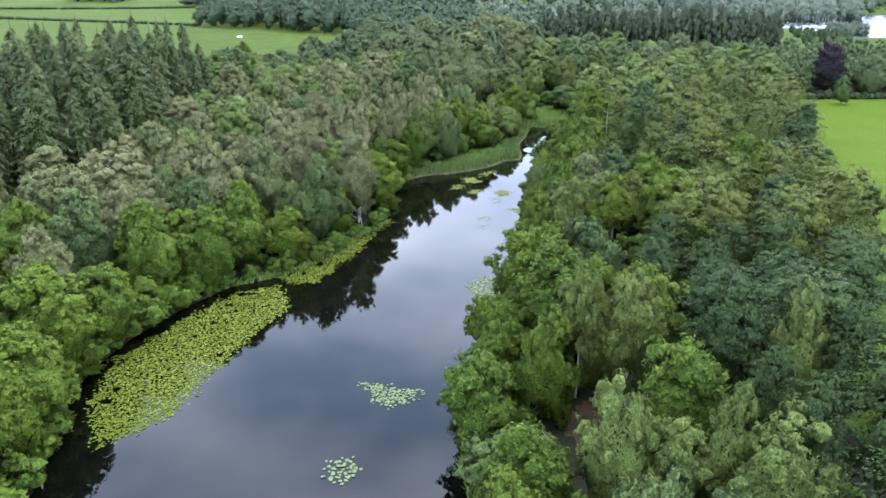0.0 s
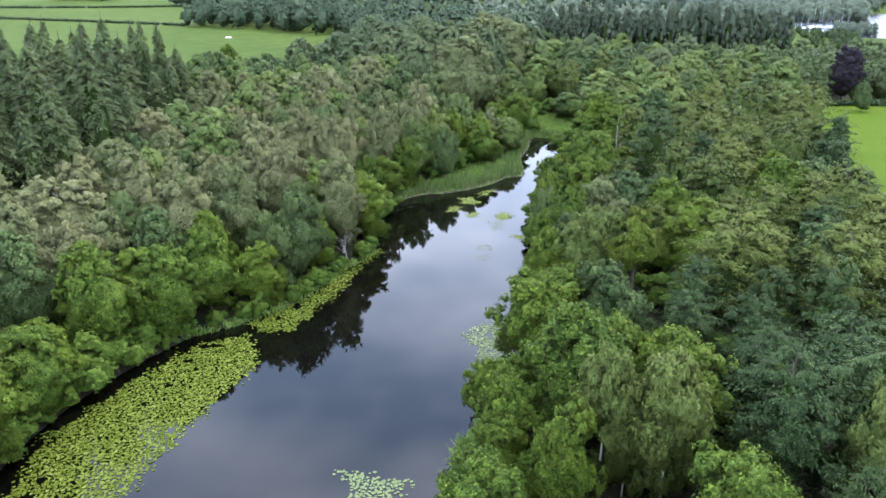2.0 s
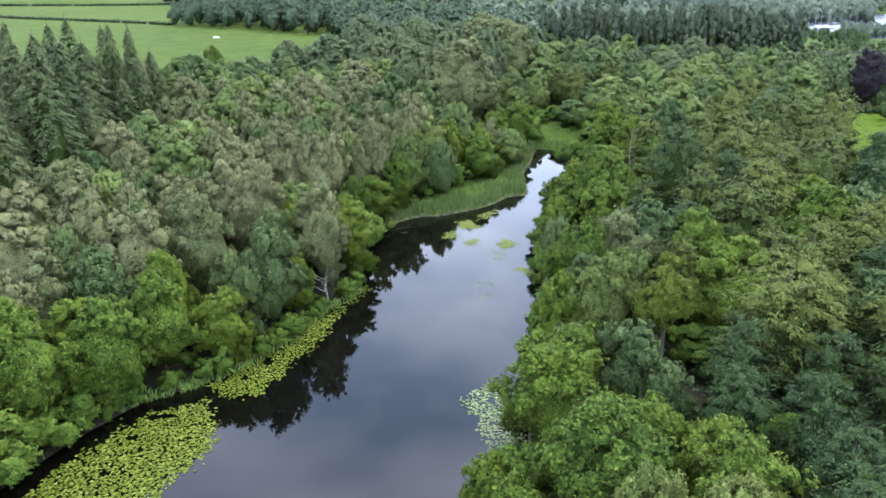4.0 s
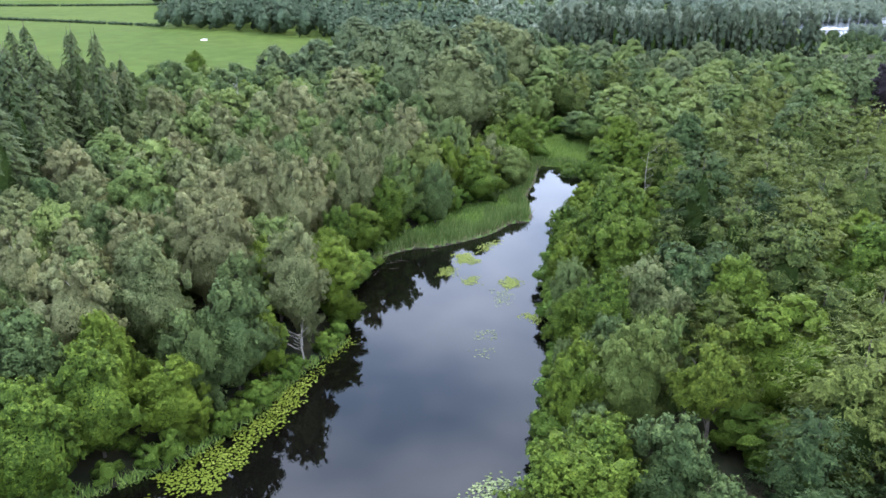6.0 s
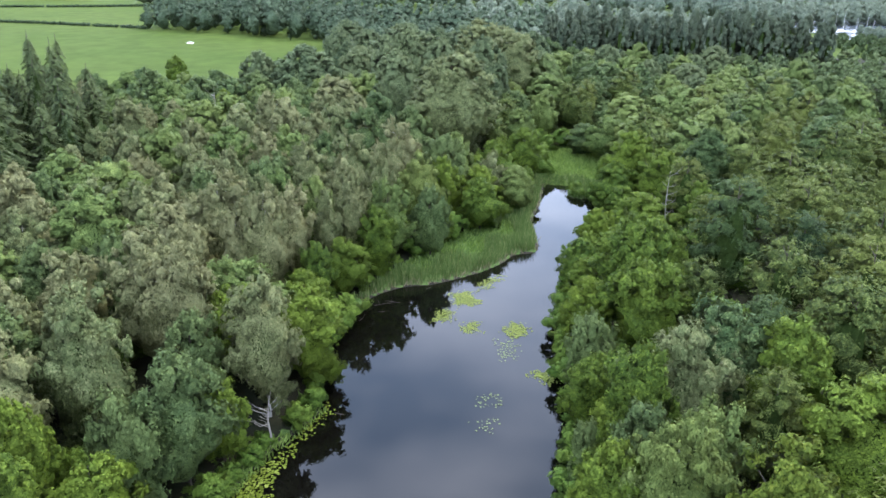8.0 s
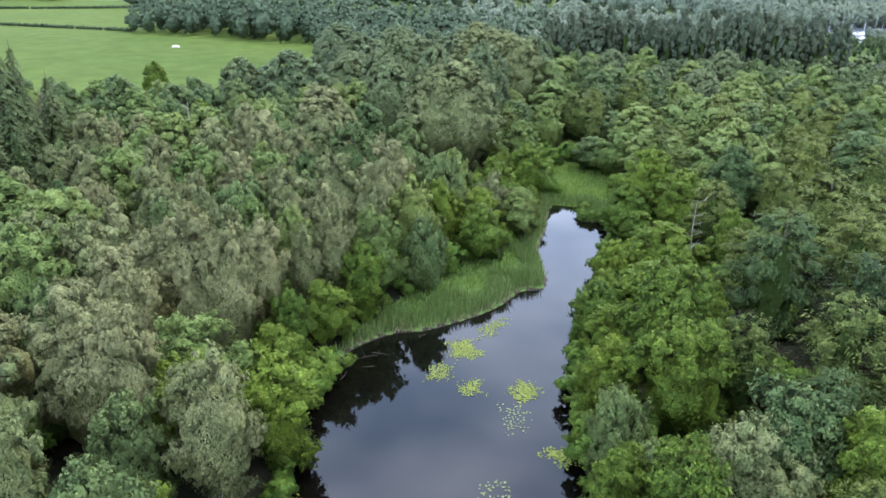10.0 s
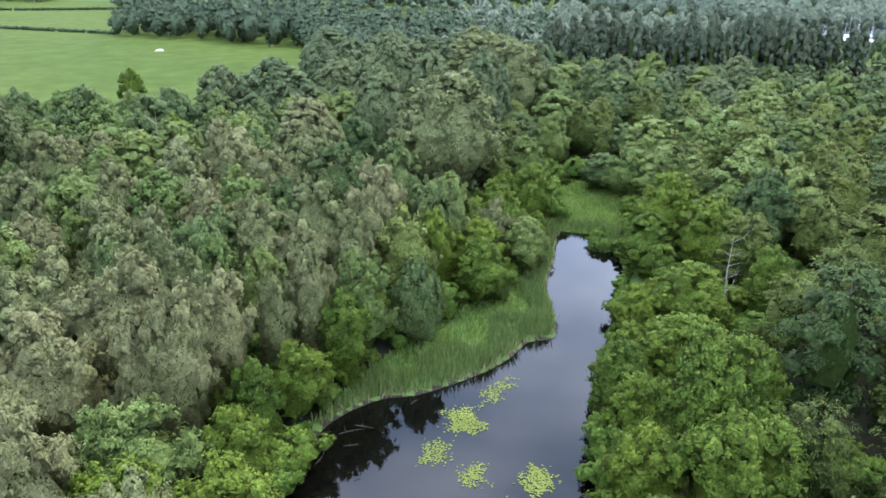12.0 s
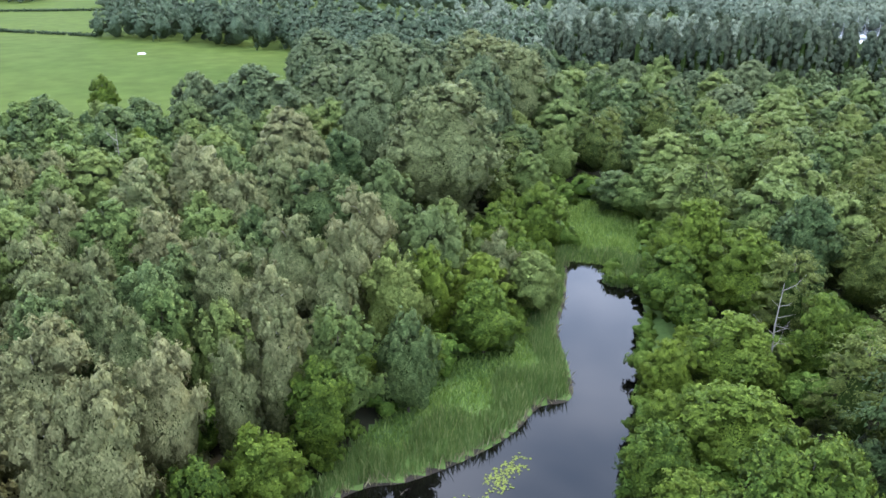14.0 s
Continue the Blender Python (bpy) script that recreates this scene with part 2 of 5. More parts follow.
# ---- the pond's outline and the lie of the land ----
LEFT = [(-33, 22), (-36, 54), (-39.5, 66), (-39.5, 77), (-36.5, 87), (-30.5, 97.5), (-24.5, 102), (-18, 110), (-13.8, 120), (-10, 127),
        (-11.5, 137), (-9.2, 146), (-7.6, 153), (-3, 157.4), (1, 158.3), (5, 160.4), (9, 163.2), (12, 166.2), (14.5, 169.8), (18, 171.2),
        (19, 178), (19.2, 186), (22, 196), (24.6, 209)]
RIGHT = [(29, 208.5), (30.6, 205), (28.6, 202.5), (28.4, 200), (30, 199), (32, 198.6), (31.5, 192), (29.5, 186), (27, 178), (24.5, 168), (22, 160),
         (19.5, 151), (17, 143), (16, 135), (15.7, 128), (14.7, 119), (13.4, 112), (11.8, 104), (10.2, 97), (8.6, 88), (4.4, 82),
         (2.2, 74), (1.6, 66), (2.2, 58), (3, 48), (4, 22)]


def smooth_line(pts, step=4):
    out = []
    for i in range(len(pts) - 1):
        a, b, c, d = (np.array(pts[min(max(i + k, 0), len(pts) - 1)], float) for k in (-1, 0, 1, 2))
        for s in range(step):
            t = s / step
            out.append(0.5 * (2 * b + (c - a) * t + (2 * a - 5 * b + 4 * c - d) * t * t + (3 * b - a - 3 * c + d) * t ** 3))
    out.append(np.array(pts[-1], float))
    return np.array(out)


LEFT_LINE, RIGHT_LINE = smooth_line(LEFT), smooth_line(RIGHT)
POND = np.concatenate([LEFT_LINE, RIGHT_LINE])
REED_BACK = [(-9, 153), (-5.5, 160), (-1.0, 168), (3.5, 175), (7, 179), (11, 183), (14, 186), (17, 192), (19.5, 200), (23, 210)]
REEDS = np.array([(p[0], p[1]) for p in LEFT_LINE if 153 <= p[1] <= 209.1] + REED_BACK[::-1], float)
MEADOW = np.array([(23, 209), (30, 207), (33, 203), (37, 214), (42, 226), (42, 235), (30, 236), (26, 226)], float)


def inside(poly, x, y):
    x, y = np.asarray(x, float), np.asarray(y, float)
    res = np.zeros(x.shape, bool)
    for (x0, y0), (x1, y1) in zip(poly, np.roll(poly, -1, 0)):
        if y0 != y1:
            res ^= ((y0 > y) != (y1 > y)) & (x < (x1 - x0) * (y - y0) / (y1 - y0) + x0)
    return res


def edge_distance(poly, x, y, closed=True):
    x, y = np.asarray(x, float), np.asarray(y, float)
    best = np.full(x.shape, 1e9)
    ends = np.roll(poly, -1, 0) if closed else poly[1:]
    for a, b in zip(poly, ends):
        d = b - a
        t = np.clip(((x - a[0]) * d[0] + (y - a[1]) * d[1]) / max(d @ d, 1e-9), 0, 1)
        best = np.minimum(best, np.hypot(x - a[0] - t * d[0], y - a[1] - t * d[1]))
    return best


def from_water(x, y):
    """Metres from the pond's edge: more than 0 on land."""
    d = edge_distance(POND, x, y)
    return np.where(inside(POND, x, y), -d, d)


def land(x, y):
    """The ground's height."""
    x, y = np.asarray(x, float), np.asarray(y, float)
    d = from_water(x, y)
    z = np.clip(0.24 * d, -1.2, 0.45) + 0.012 * np.clip(d - 2, 0, 30)
    west = np.clip((170 - x) / 120, 0, 1)
    rise = 0.0195 * np.clip(y - 225, 0, 900) * west + 0.05 * np.clip(y - 950, 0, 1500)
    roll = 0.8 * np.sin(x * 0.011 + 1.0) * np.sin(y * 0.013) * np.clip((y - 260) / 150, 0, 1) * west
    lake = np.clip((x - 228) / 25, 0, 1) * np.clip((y - 450) / 30, 0, 1) * np.clip((700 - y) / 30, 0, 1)
    return z + rise + roll - 2.2 * lake


def ground_z(x, y):
    """The ground sheet's height, between its grid points."""
    i, j = min(max(int(np.searchsorted(gx, x)) - 1, 0), nx - 2), min(max(int(np.searchsorted(gy, y)) - 1, 0), ny - 2)
    u, v = (x - gx[i]) / (gx[i + 1] - gx[i]), (y - gy[j]) / (gy[j + 1] - gy[j])
    a, b, c, d = GZ[j * nx + i], GZ[j * nx + i + 1], GZ[(j + 1) * nx + i], GZ[(j + 1) * nx + i + 1]
    return float((a * (1 - u) + b * u) * (1 - v) + (c * (1 - u) + d * u) * v)


# ---- mesh helpers ----
def mesh_object(name, verts, faces, mat, parent=None, label="", smooth=False):
    me = bpy.data.meshes.new(name)
    me.from_pydata(verts.tolist() if hasattr(verts, "tolist") else verts, [], faces.tolist() if hasattr(faces, "tolist") else faces)
    for mm in (mat if isinstance(mat, (list, tuple)) else [mat]):
        me.materials.append(mm)
    if smooth:
        me.polygons.foreach_set("use_smooth", [True] * len(me.polygons))
    me.update()
    ob = new(name, me)
    ob.parent = parent
    if label:
        ob["label"] = label
    return ob


def axis_line(fine0, fine1, step, far0, far1, grow=1.22):
    mid = list(np.arange(fine0, fine1 + 0.01, step))
    up, s = [fine1], step
    while up[-1] < far1:
        s *= grow
        up.append(up[-1] + min(s, 60))
    dn, s = [fine0], step
    while dn[-1] > far0:
        s *= grow
        dn.append(dn[-1] - min(s, 60))
    return np.array(dn[:0:-1] + mid + up[1:])


# ---- ground ----
gx, gy = axis_line(-44, 44, 0.9, -2600, 2600), axis_line(44, 236, 0.9, -800, 3600)
GX, GY = np.meshgrid(gx, gy)
GZ = land(GX.ravel(), GY.ravel())
gverts = np.stack([GX.ravel(), GY.ravel(), GZ], 1)
nx, ny = len(gx), len(gy)
ii, jj = np.meshgrid(np.arange(nx - 1), np.arange(ny - 1))
base = (jj * nx + ii).ravel()
gfaces = np.stack([base, base + 1, base + nx + 1, base + nx], 1)
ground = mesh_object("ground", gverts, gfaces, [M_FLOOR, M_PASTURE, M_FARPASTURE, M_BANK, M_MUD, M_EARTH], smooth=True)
cx, cy = gverts[gfaces].mean(1)[:, 0], gverts[gfaces].mean(1)[:, 1]
cd = from_water(cx, cy)
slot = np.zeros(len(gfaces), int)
slot[(cx > 44 + 0.35 * (cy - 77)) & (cx > 40) & (cy < 262)] = 1                         # field beside the eastern wood
slot[(cy > 264 - 0.1 * (cx + 40)) & (cx < -33)] = 2                        # pastures beyond the western wood
slot[(cy > 420)] = 2
slot[(cy < 26) | (cx < -62 - 0.3 * np.abs(cy - 40)) & (cy < 100)] = 2                # grassland behind the start
slot[(cd > -0.5) & (cd < 0.9) & (((cx < 0) & (cy > 96) & (cy < 129)) | ((cx > 0) & (cy < 80)) | (cy > 152))] = 3
slot[(cd > 0) & (cd < 4) & (cy > 168) & (cx > 15) & (cy < 212)] = 3
slot[inside(REEDS, cx, cy) | inside(MEADOW, cx, cy) | (edge_distance(MEADOW, cx, cy) < 4)] = 3
slot[((cx - 15.5) / 3.4) ** 2 + ((cy - 62.5) / 4.6) ** 2 < 1] = 5          # brown glade ground under the birches, its light put into the colour
slot[cd < 0.25] = 4
ground.data.polygons.foreach_set("material_index", slot)
tagged(ground, "grassy and wooded ground round a long pond", "ground", kind="structure")

def widened(poly, by):
    """The outline, moved outwards."""
    area = 0.5 * np.sum(poly[:, 0] * np.roll(poly[:, 1], -1) - np.roll(poly[:, 0], -1) * poly[:, 1])
    t = np.roll(poly, -1, 0) - np.roll(poly, 1, 0)
    t = t / np.maximum(np.linalg.norm(t, axis=1, keepdims=True), 1e-6)
    return poly + np.sign(area) * by * np.stack([t[:, 1], -t[:, 0]], 1)


water = mesh_object("water", [(x, y, 0.0) for x, y in widened(POND, 0.5)], [list(range(len(POND)))], M_WATER)
bm = bmesh.new(); bm.from_mesh(water.data)
bmesh.ops.triangulate(bm, faces=bm.faces[:]); bmesh.ops.recalc_face_normals(bm, faces=bm.faces[:])
if sum(f.normal.z for f in bm.faces) < 0:
    bmesh.ops.reverse_faces(bm, faces=bm.faces[:])
bm.to_mesh(water.data); bm.free()
tagged(water, "still dark pond water reflecting the clouds", "water", kind="structure")
lake = mesh_object("water_lake", [(205, 440, -0.6), (900, 440, -0.6), (900, 830, -0.6), (205, 830, -0.6)], [[0, 1, 2, 3]], M_LAKE)
tagged(lake, "pale lake water far behind the woods", "water", kind="structure")


# ---- trees ----
def unit(v):
    return v / np.maximum(np.linalg.norm(v, axis=-1, keepdims=True), 1e-9)


def blades(pos, nrm, along, length, width, fold=0.12):
    """Pointed leaf sprays: at pos, facing nrm, pointing along; arrays of the same length."""
    side = unit(np.cross(nrm, along))
    along = unit(np.cross(side, nrm))
    L, W = length[:, None], width[:, None]
    a = pos - along * L * 0.4 - side * W * 0.5
    b = pos - along * L * 0.3 + side * W * 0.5
    c = pos + along * L * 0.6 - nrm * L * fold
    v = np.stack([a, b, c], 1).reshape(-1, 3)
    return v, np.arange(len(v)).reshape(-1, 3)


def tube(path, radii, sides=6):
    path = np.asarray(path, float)
    v, f = [], []
    for i, (p, r) in enumerate(zip(path, radii)):
        t = unit(path[min(i + 1, len(path) - 1)] - path[max(i - 1, 0)])
        u = unit(np.cross(t, (0.31, 0.95, 0.02)))
        w = np.cross(t, u)
        for k in range(sides):
            an = 2 * math.pi * k / sides
            v.append(p + r * (math.cos(an) * u + math.sin(an) * w))
    for i in range(len(path) - 1):
        for k in range(sides):
            a, b = i * sides + k, i * sides + (k + 1) % sides
            f.append((a, b, b + sides, a + sides))
    return np.array(v), f


def joined(pieces):
    vs, fs, n = [], [], 0
    for v, f in pieces:
        vs.append(np.asarray(v, float))
        fs += [[int(i) + n for i in q] for q in f]
        n += len(v)
    return np.concatenate(vs), fs


ICO_V, ICO_F = None, None
_b = bmesh.new(); bmesh.ops.create_icosphere(_b, subdivisions=1, radius=1.0)
ICO_V = np.array([v.co[:] for v in _b.verts]); ICO_F = [[v.index for v in f.verts] for f in _b.faces]
_b.free()


def dome(u):
    return (1 - u ** 3.4) ** 0.55 * (0.82 + 0.18 * np.minimum(1, u / 0.35))


def mound(u):
    return (1 - u ** 2.6) ** 0.5 * (0.70 + 0.30 * np.minimum(1, u / 0.45))


def spindle(u):
    return np.sin(np.pi * np.clip(0.16 + 0.80 * u, 0, 1)) ** 0.6


def leaves_on(rng, c, s, n, leaf, slim, weep, squash=0.85, up=0.25, jit=0.42):
    """Leaf sprays over the masses, those buried in another mass left out."""
    m = int(n * 3.0)
    k = rng.choice(len(c), m, p=s ** 2 / (s ** 2).sum())
    d = unit(rng.normal(size=(m, 3)) + np.array([0, 0, up]))
    pos = c[k] + d * s[k][:, None] * rng.uniform(0.80, 1.32, m)[:, None] * np.array([1, 1, squash])
    q = np.linalg.norm((pos[:, None] - c[None]) / np.array([1, 1, squash]), axis=2) / s[None]
    q[np.arange(m), k] = 9
    keep = np.nonzero(q.min(1) > 0.84)[0][:n]
    pos, d = pos[keep], d[keep]
    nrm = unit(d + np.array([0, 0, 0.25]) + rng.normal(0, jit * 0.75, d.shape))
    down = np.array([0, 0, -1.0])
    al = unit(rng.normal(0, 1 - 0.7 * weep, d.shape) + down * (0.15 + 1.6 * weep) + d * 0.25)
    ln = leaf * rng.uniform(0.55, 1.4, len(keep))
    return blades(pos, nrm, al, ln, ln * slim * rng.uniform(0.8, 1.2, len(keep)), 0.15)


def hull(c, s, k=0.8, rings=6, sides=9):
    """Shell inside a crown, round the masses; the dark one stands for shade."""
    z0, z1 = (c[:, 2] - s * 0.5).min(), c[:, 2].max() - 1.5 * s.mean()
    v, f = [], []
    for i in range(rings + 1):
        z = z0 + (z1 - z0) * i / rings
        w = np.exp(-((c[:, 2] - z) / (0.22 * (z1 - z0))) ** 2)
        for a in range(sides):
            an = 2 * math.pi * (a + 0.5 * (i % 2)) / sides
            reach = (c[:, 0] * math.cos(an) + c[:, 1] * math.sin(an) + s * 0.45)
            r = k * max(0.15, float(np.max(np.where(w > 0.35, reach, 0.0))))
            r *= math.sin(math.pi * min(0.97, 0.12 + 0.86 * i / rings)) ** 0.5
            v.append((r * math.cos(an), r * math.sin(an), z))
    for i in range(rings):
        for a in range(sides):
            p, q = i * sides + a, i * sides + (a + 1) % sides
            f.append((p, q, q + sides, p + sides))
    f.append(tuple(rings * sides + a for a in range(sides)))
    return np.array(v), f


OCT_V = np.array([(1, 0, 0), (0, 1, 0), (-1, 0, 0), (0, -1, 0), (0, 0, 1), (0, 0, -1)], float) * 1.1
OCT_F = [(0, 1, 4), (1, 2, 4), (2, 3, 4), (3, 0, 4), (1, 0, 5), (2, 1, 5), (3, 2, 5), (0, 3, 5)]


def boughs_on(rng, h, base, r, n, size, profile, leaders, sunk=0.55):
    """The main boughs of a crown: rounded masses over an uneven shape with several tops. Centres and radii."""
    off = rng.uniform(0, 6.28)
    lop = rng.uniform(0.88, 1.10, 7)
    tops = [(0.0, 0.0, 1.0)]
    if leaders > 1:
        tops = []
        for k in range(leaders):
            an, d = off + 6.283 * k / leaders + rng.normal(0, 0.35), r * rng.uniform(0.18, 0.34)
            tops.append((d * math.cos(an), d * math.sin(an), rng.uniform(0.86, 1.0) if k else 1.0))
    rr = r if leaders == 1 else r * 0.76
    c, s = [], []
    for i in range(n):
        u = min(0.98, (i + 0.5) / n) ** 0.72
        ox, oy, tz = tops[i % len(tops)]
        an = off + (i // len(tops)) * 2.39996 + rng.normal(0, 0.3)
        lob = 1 + 0.10 * math.sin(2 * an + off) + 0.07 * math.sin(3 * an + 2 * off)
        rad = size * rng.uniform(0.75, 1.3) * (1.1 - 0.2 * u)
        e = max(0, rr * float(profile(u)) * lob * lop[i % 7] - rad * sunk)
        c.append((ox + e * math.cos(an), oy + e * math.sin(an), base + rad * 0.5 + u * (h * tz - base - rad * 1.4)))
        s.append(rad)
    return np.array(c), np.array(s)


def tufts_on(rng, c, s, n, size, squash, stand=1.0):
    """Small leafy tufts over the boughs, those buried in another bough left out: centres, sizes, and the way they face."""
    m = int(n * 2.4)
    k = rng.choice(len(c), m, p=s ** 2 / (s ** 2).sum())
    away = unit(c[k] * np.array([1, 1, 0]) + 1e-3)
    d = unit(rng.normal(size=(m, 3)) + np.array([0, 0, 0.45]) + 0.35 * away)
    pos = c[k] + d * (s[k] * stand * rng.uniform(0.72, 1.08, m))[:, None] * np.array([1, 1, squash])
    q = np.linalg.norm((pos[:, None] - c[None]) / np.array([1, 1, squash]), axis=2) / s[None]
    q[np.arange(m), k] = 9
    keep = np.nonzero(q.min(1) > 0.80 * stand)[0][:n]
    return pos[keep], size * rng.uniform(0.55, 1.45, len(keep)), d[keep]


def sprigs_on(rng, c, s, d, n, leaf, slim, weep, squash=1.0, loose=1.0):
    """Leaf sprays round the tufts, standing off them at odd angles."""
    k = rng.choice(len(c), n, p=s ** 2 / (s ** 2).sum())
    e = unit(rng.normal(size=(n, 3)) + 0.75 * d[k] + np.array([0, 0, 0.15]))
    pos = c[k] + e * (s[k] * (1 + loose * rng.uniform(-0.45, 0.45, n)))[:, None] * np.array([1, 1, squash])
    nrm = unit(e + np.array([0, 0, 0.35]) + rng.normal(0, 0.12 + 0.33 * loose, (n, 3)))
    al = unit(rng.normal(0, 1 - 0.65 * weep, (n, 3)) + np.array([0, 0, -0.2 - 1.7 * weep]) + e * 0.35)
    ln = leaf * rng.uniform(0.5, 1.5, n)
    return blades(pos, nrm, al, ln, ln * slim * rng.uniform(0.7, 1.3, n), 0.18)


def kernels(rng, c, s, k, squash=1.0, fine=False):
    """Odd-angled lumps at the tufts or inside the boughs."""
    base, faces = (ICO_V, ICO_F) if fine else (OCT_V, OCT_F)
    v, f = [], []
    for p, r in zip(c, s):
        turn = np.array(Euler(rng.uniform(0, 6.283, 3)).to_matrix())
        v.append((base * rng.uniform(0.75, 1.2, 3) * (r * k)) @ turn * np.array([1, 1, squash]) + p)
        o = (len(v) - 1) * len(base)
        f += [tuple(i + o for i in q) for q in faces]
    return np.concatenate(v), f


def leafy_crown(rng, n, h, base, r, boughs, bough, tuft, profile, leaders, leaf, slim, weep, squash=0.9, core=0.36):
    """A crown of boughs, tufts and leaf sprays, and a dark core standing in for shade."""
    share = min(1.0, (n / 4500) ** 0.5)
    full = 0.74 + 0.16 * (1 - share)
    c, s = boughs_on(rng, h, base, r, boughs, bough, profile, leaders if share > 0.9 else max(1, leaders - 2), 0.55 if share > 0.9 else 0.80)
    tc, ts, td = tufts_on(rng, c, s, int(boughs * 8.5 * share), tuft / share ** 0.5, squash, 0.55 + 0.45 * share)
    lf = leaf * (4500 / n) ** 0.4
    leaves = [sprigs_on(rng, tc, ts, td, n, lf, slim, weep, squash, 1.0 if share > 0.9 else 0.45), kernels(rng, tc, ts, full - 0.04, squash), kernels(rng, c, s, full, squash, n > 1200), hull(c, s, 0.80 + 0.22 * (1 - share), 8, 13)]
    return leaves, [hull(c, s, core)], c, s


def cores(c, s, squash=0.85, k=0.84, fine=True):
    """Leafy lumps under the outer sprays."""
    v, f = (ICO_V, ICO_F) if fine else (OCT_V, OCT_F)
    return [(v * (r * k) * np.array([1, 1, squash]) + p, f) for p, r in zip(c, s)]


def limbs(rng, h, c, s, base, r0, n, lean=0.03):
    path = [np.array([lean * h * t * math.sin(3 * t), lean * h * t * math.cos(2 * t), h * t - 0.6 * (1 - t)]) for t in (0, 0.15, 0.35, 0.55, 0.75, 0.9)]
    out = [tube(path, [r0 * 1.35, r0, r0 * 0.82, r0 * 0.6, r0 * 0.35, r0 * 0.12], 7)]
    for i in rng.choice(len(c), min(n, len(c)), replace=False):
        z0 = max(base * 0.7, c[i][2] - np.hypot(*c[i][:2]) * rng.uniform(0.6, 1.0))
        t = min(0.85, z0 / h)
        a = np.array([lean * h * t * math.sin(3 * t), lean * h * t * math.cos(2 * t), h * t])
        b = c[i]
        mid = a * 0.5 + b * 0.5 + np.array([0, 0, 0.12 * np.linalg.norm(b - a)]) + rng.normal(0, 0.15, 3)
        rr = r0 * 0.38 * (1 - 0.5 * t)
        out.append(tube([a, mid, b], [rr, rr * 0.7, rr * 0.25], 5))
    return out


def sprays(rng, h, base, r, n_branch, per, leaf, rise, droop, profile, slim=0.45):
    """Flat layered branches: leaf sprays fanned along each."""
    P, N, A = [], [], []
    ends = []
    for i in range(n_branch):
        u = ((i + 0.5) / n_branch) ** 0.9
        z0 = base + (h - base) * u * 0.94
        an = i * 2.39996 + rng.normal(0, 0.3)
        L = max(0.6, r * float(profile(u)) * rng.uniform(0.75, 1.15))
        out_d = np.array([math.cos(an), math.sin(an), 0.0])
        lat = np.array([-math.sin(an), math.cos(an), 0.0])
        k = max(4, int(per * (0.4 + L / r)))
        t = rng.uniform(0.25, 1.0, k) ** 0.7
        w = rng.normal(0, 1, k) * 0.20 * L * (1.15 - t) + rng.normal(0, 0.12, k)
        zz = z0 + rise * L * t - droop * L * t ** 2.2 - 0.25 * np.abs(w) + rng.normal(0, 0.10, k)
        P.append(out_d * (L * t)[:, None] + lat * w[:, None] + np.array([0, 0, 1]) * zz[:, None])
        N.append(np.array([0, 0, 1.0]) + out_d * 0.35 + rng.normal(0, 0.32, (k, 3)))
        A.append(out_d + lat * (np.sign(w) * 0.6)[:, None] + rng.normal(0, 0.35, (k, 3)) + np.array([0, 0, -0.25]))
        ends.append((z0, out_d * L * 0.8 + np.array([0, 0, z0 + rise * L * 0.8 - droop * L * 0.5])))
    P, N, A = np.concatenate(P), unit(np.concatenate(N)), unit(np.concatenate(A))
    ln = leaf * rng.uniform(0.6, 1.4, len(P))
    return blades(P, N, A, ln, ln * slim, 0.18), ends


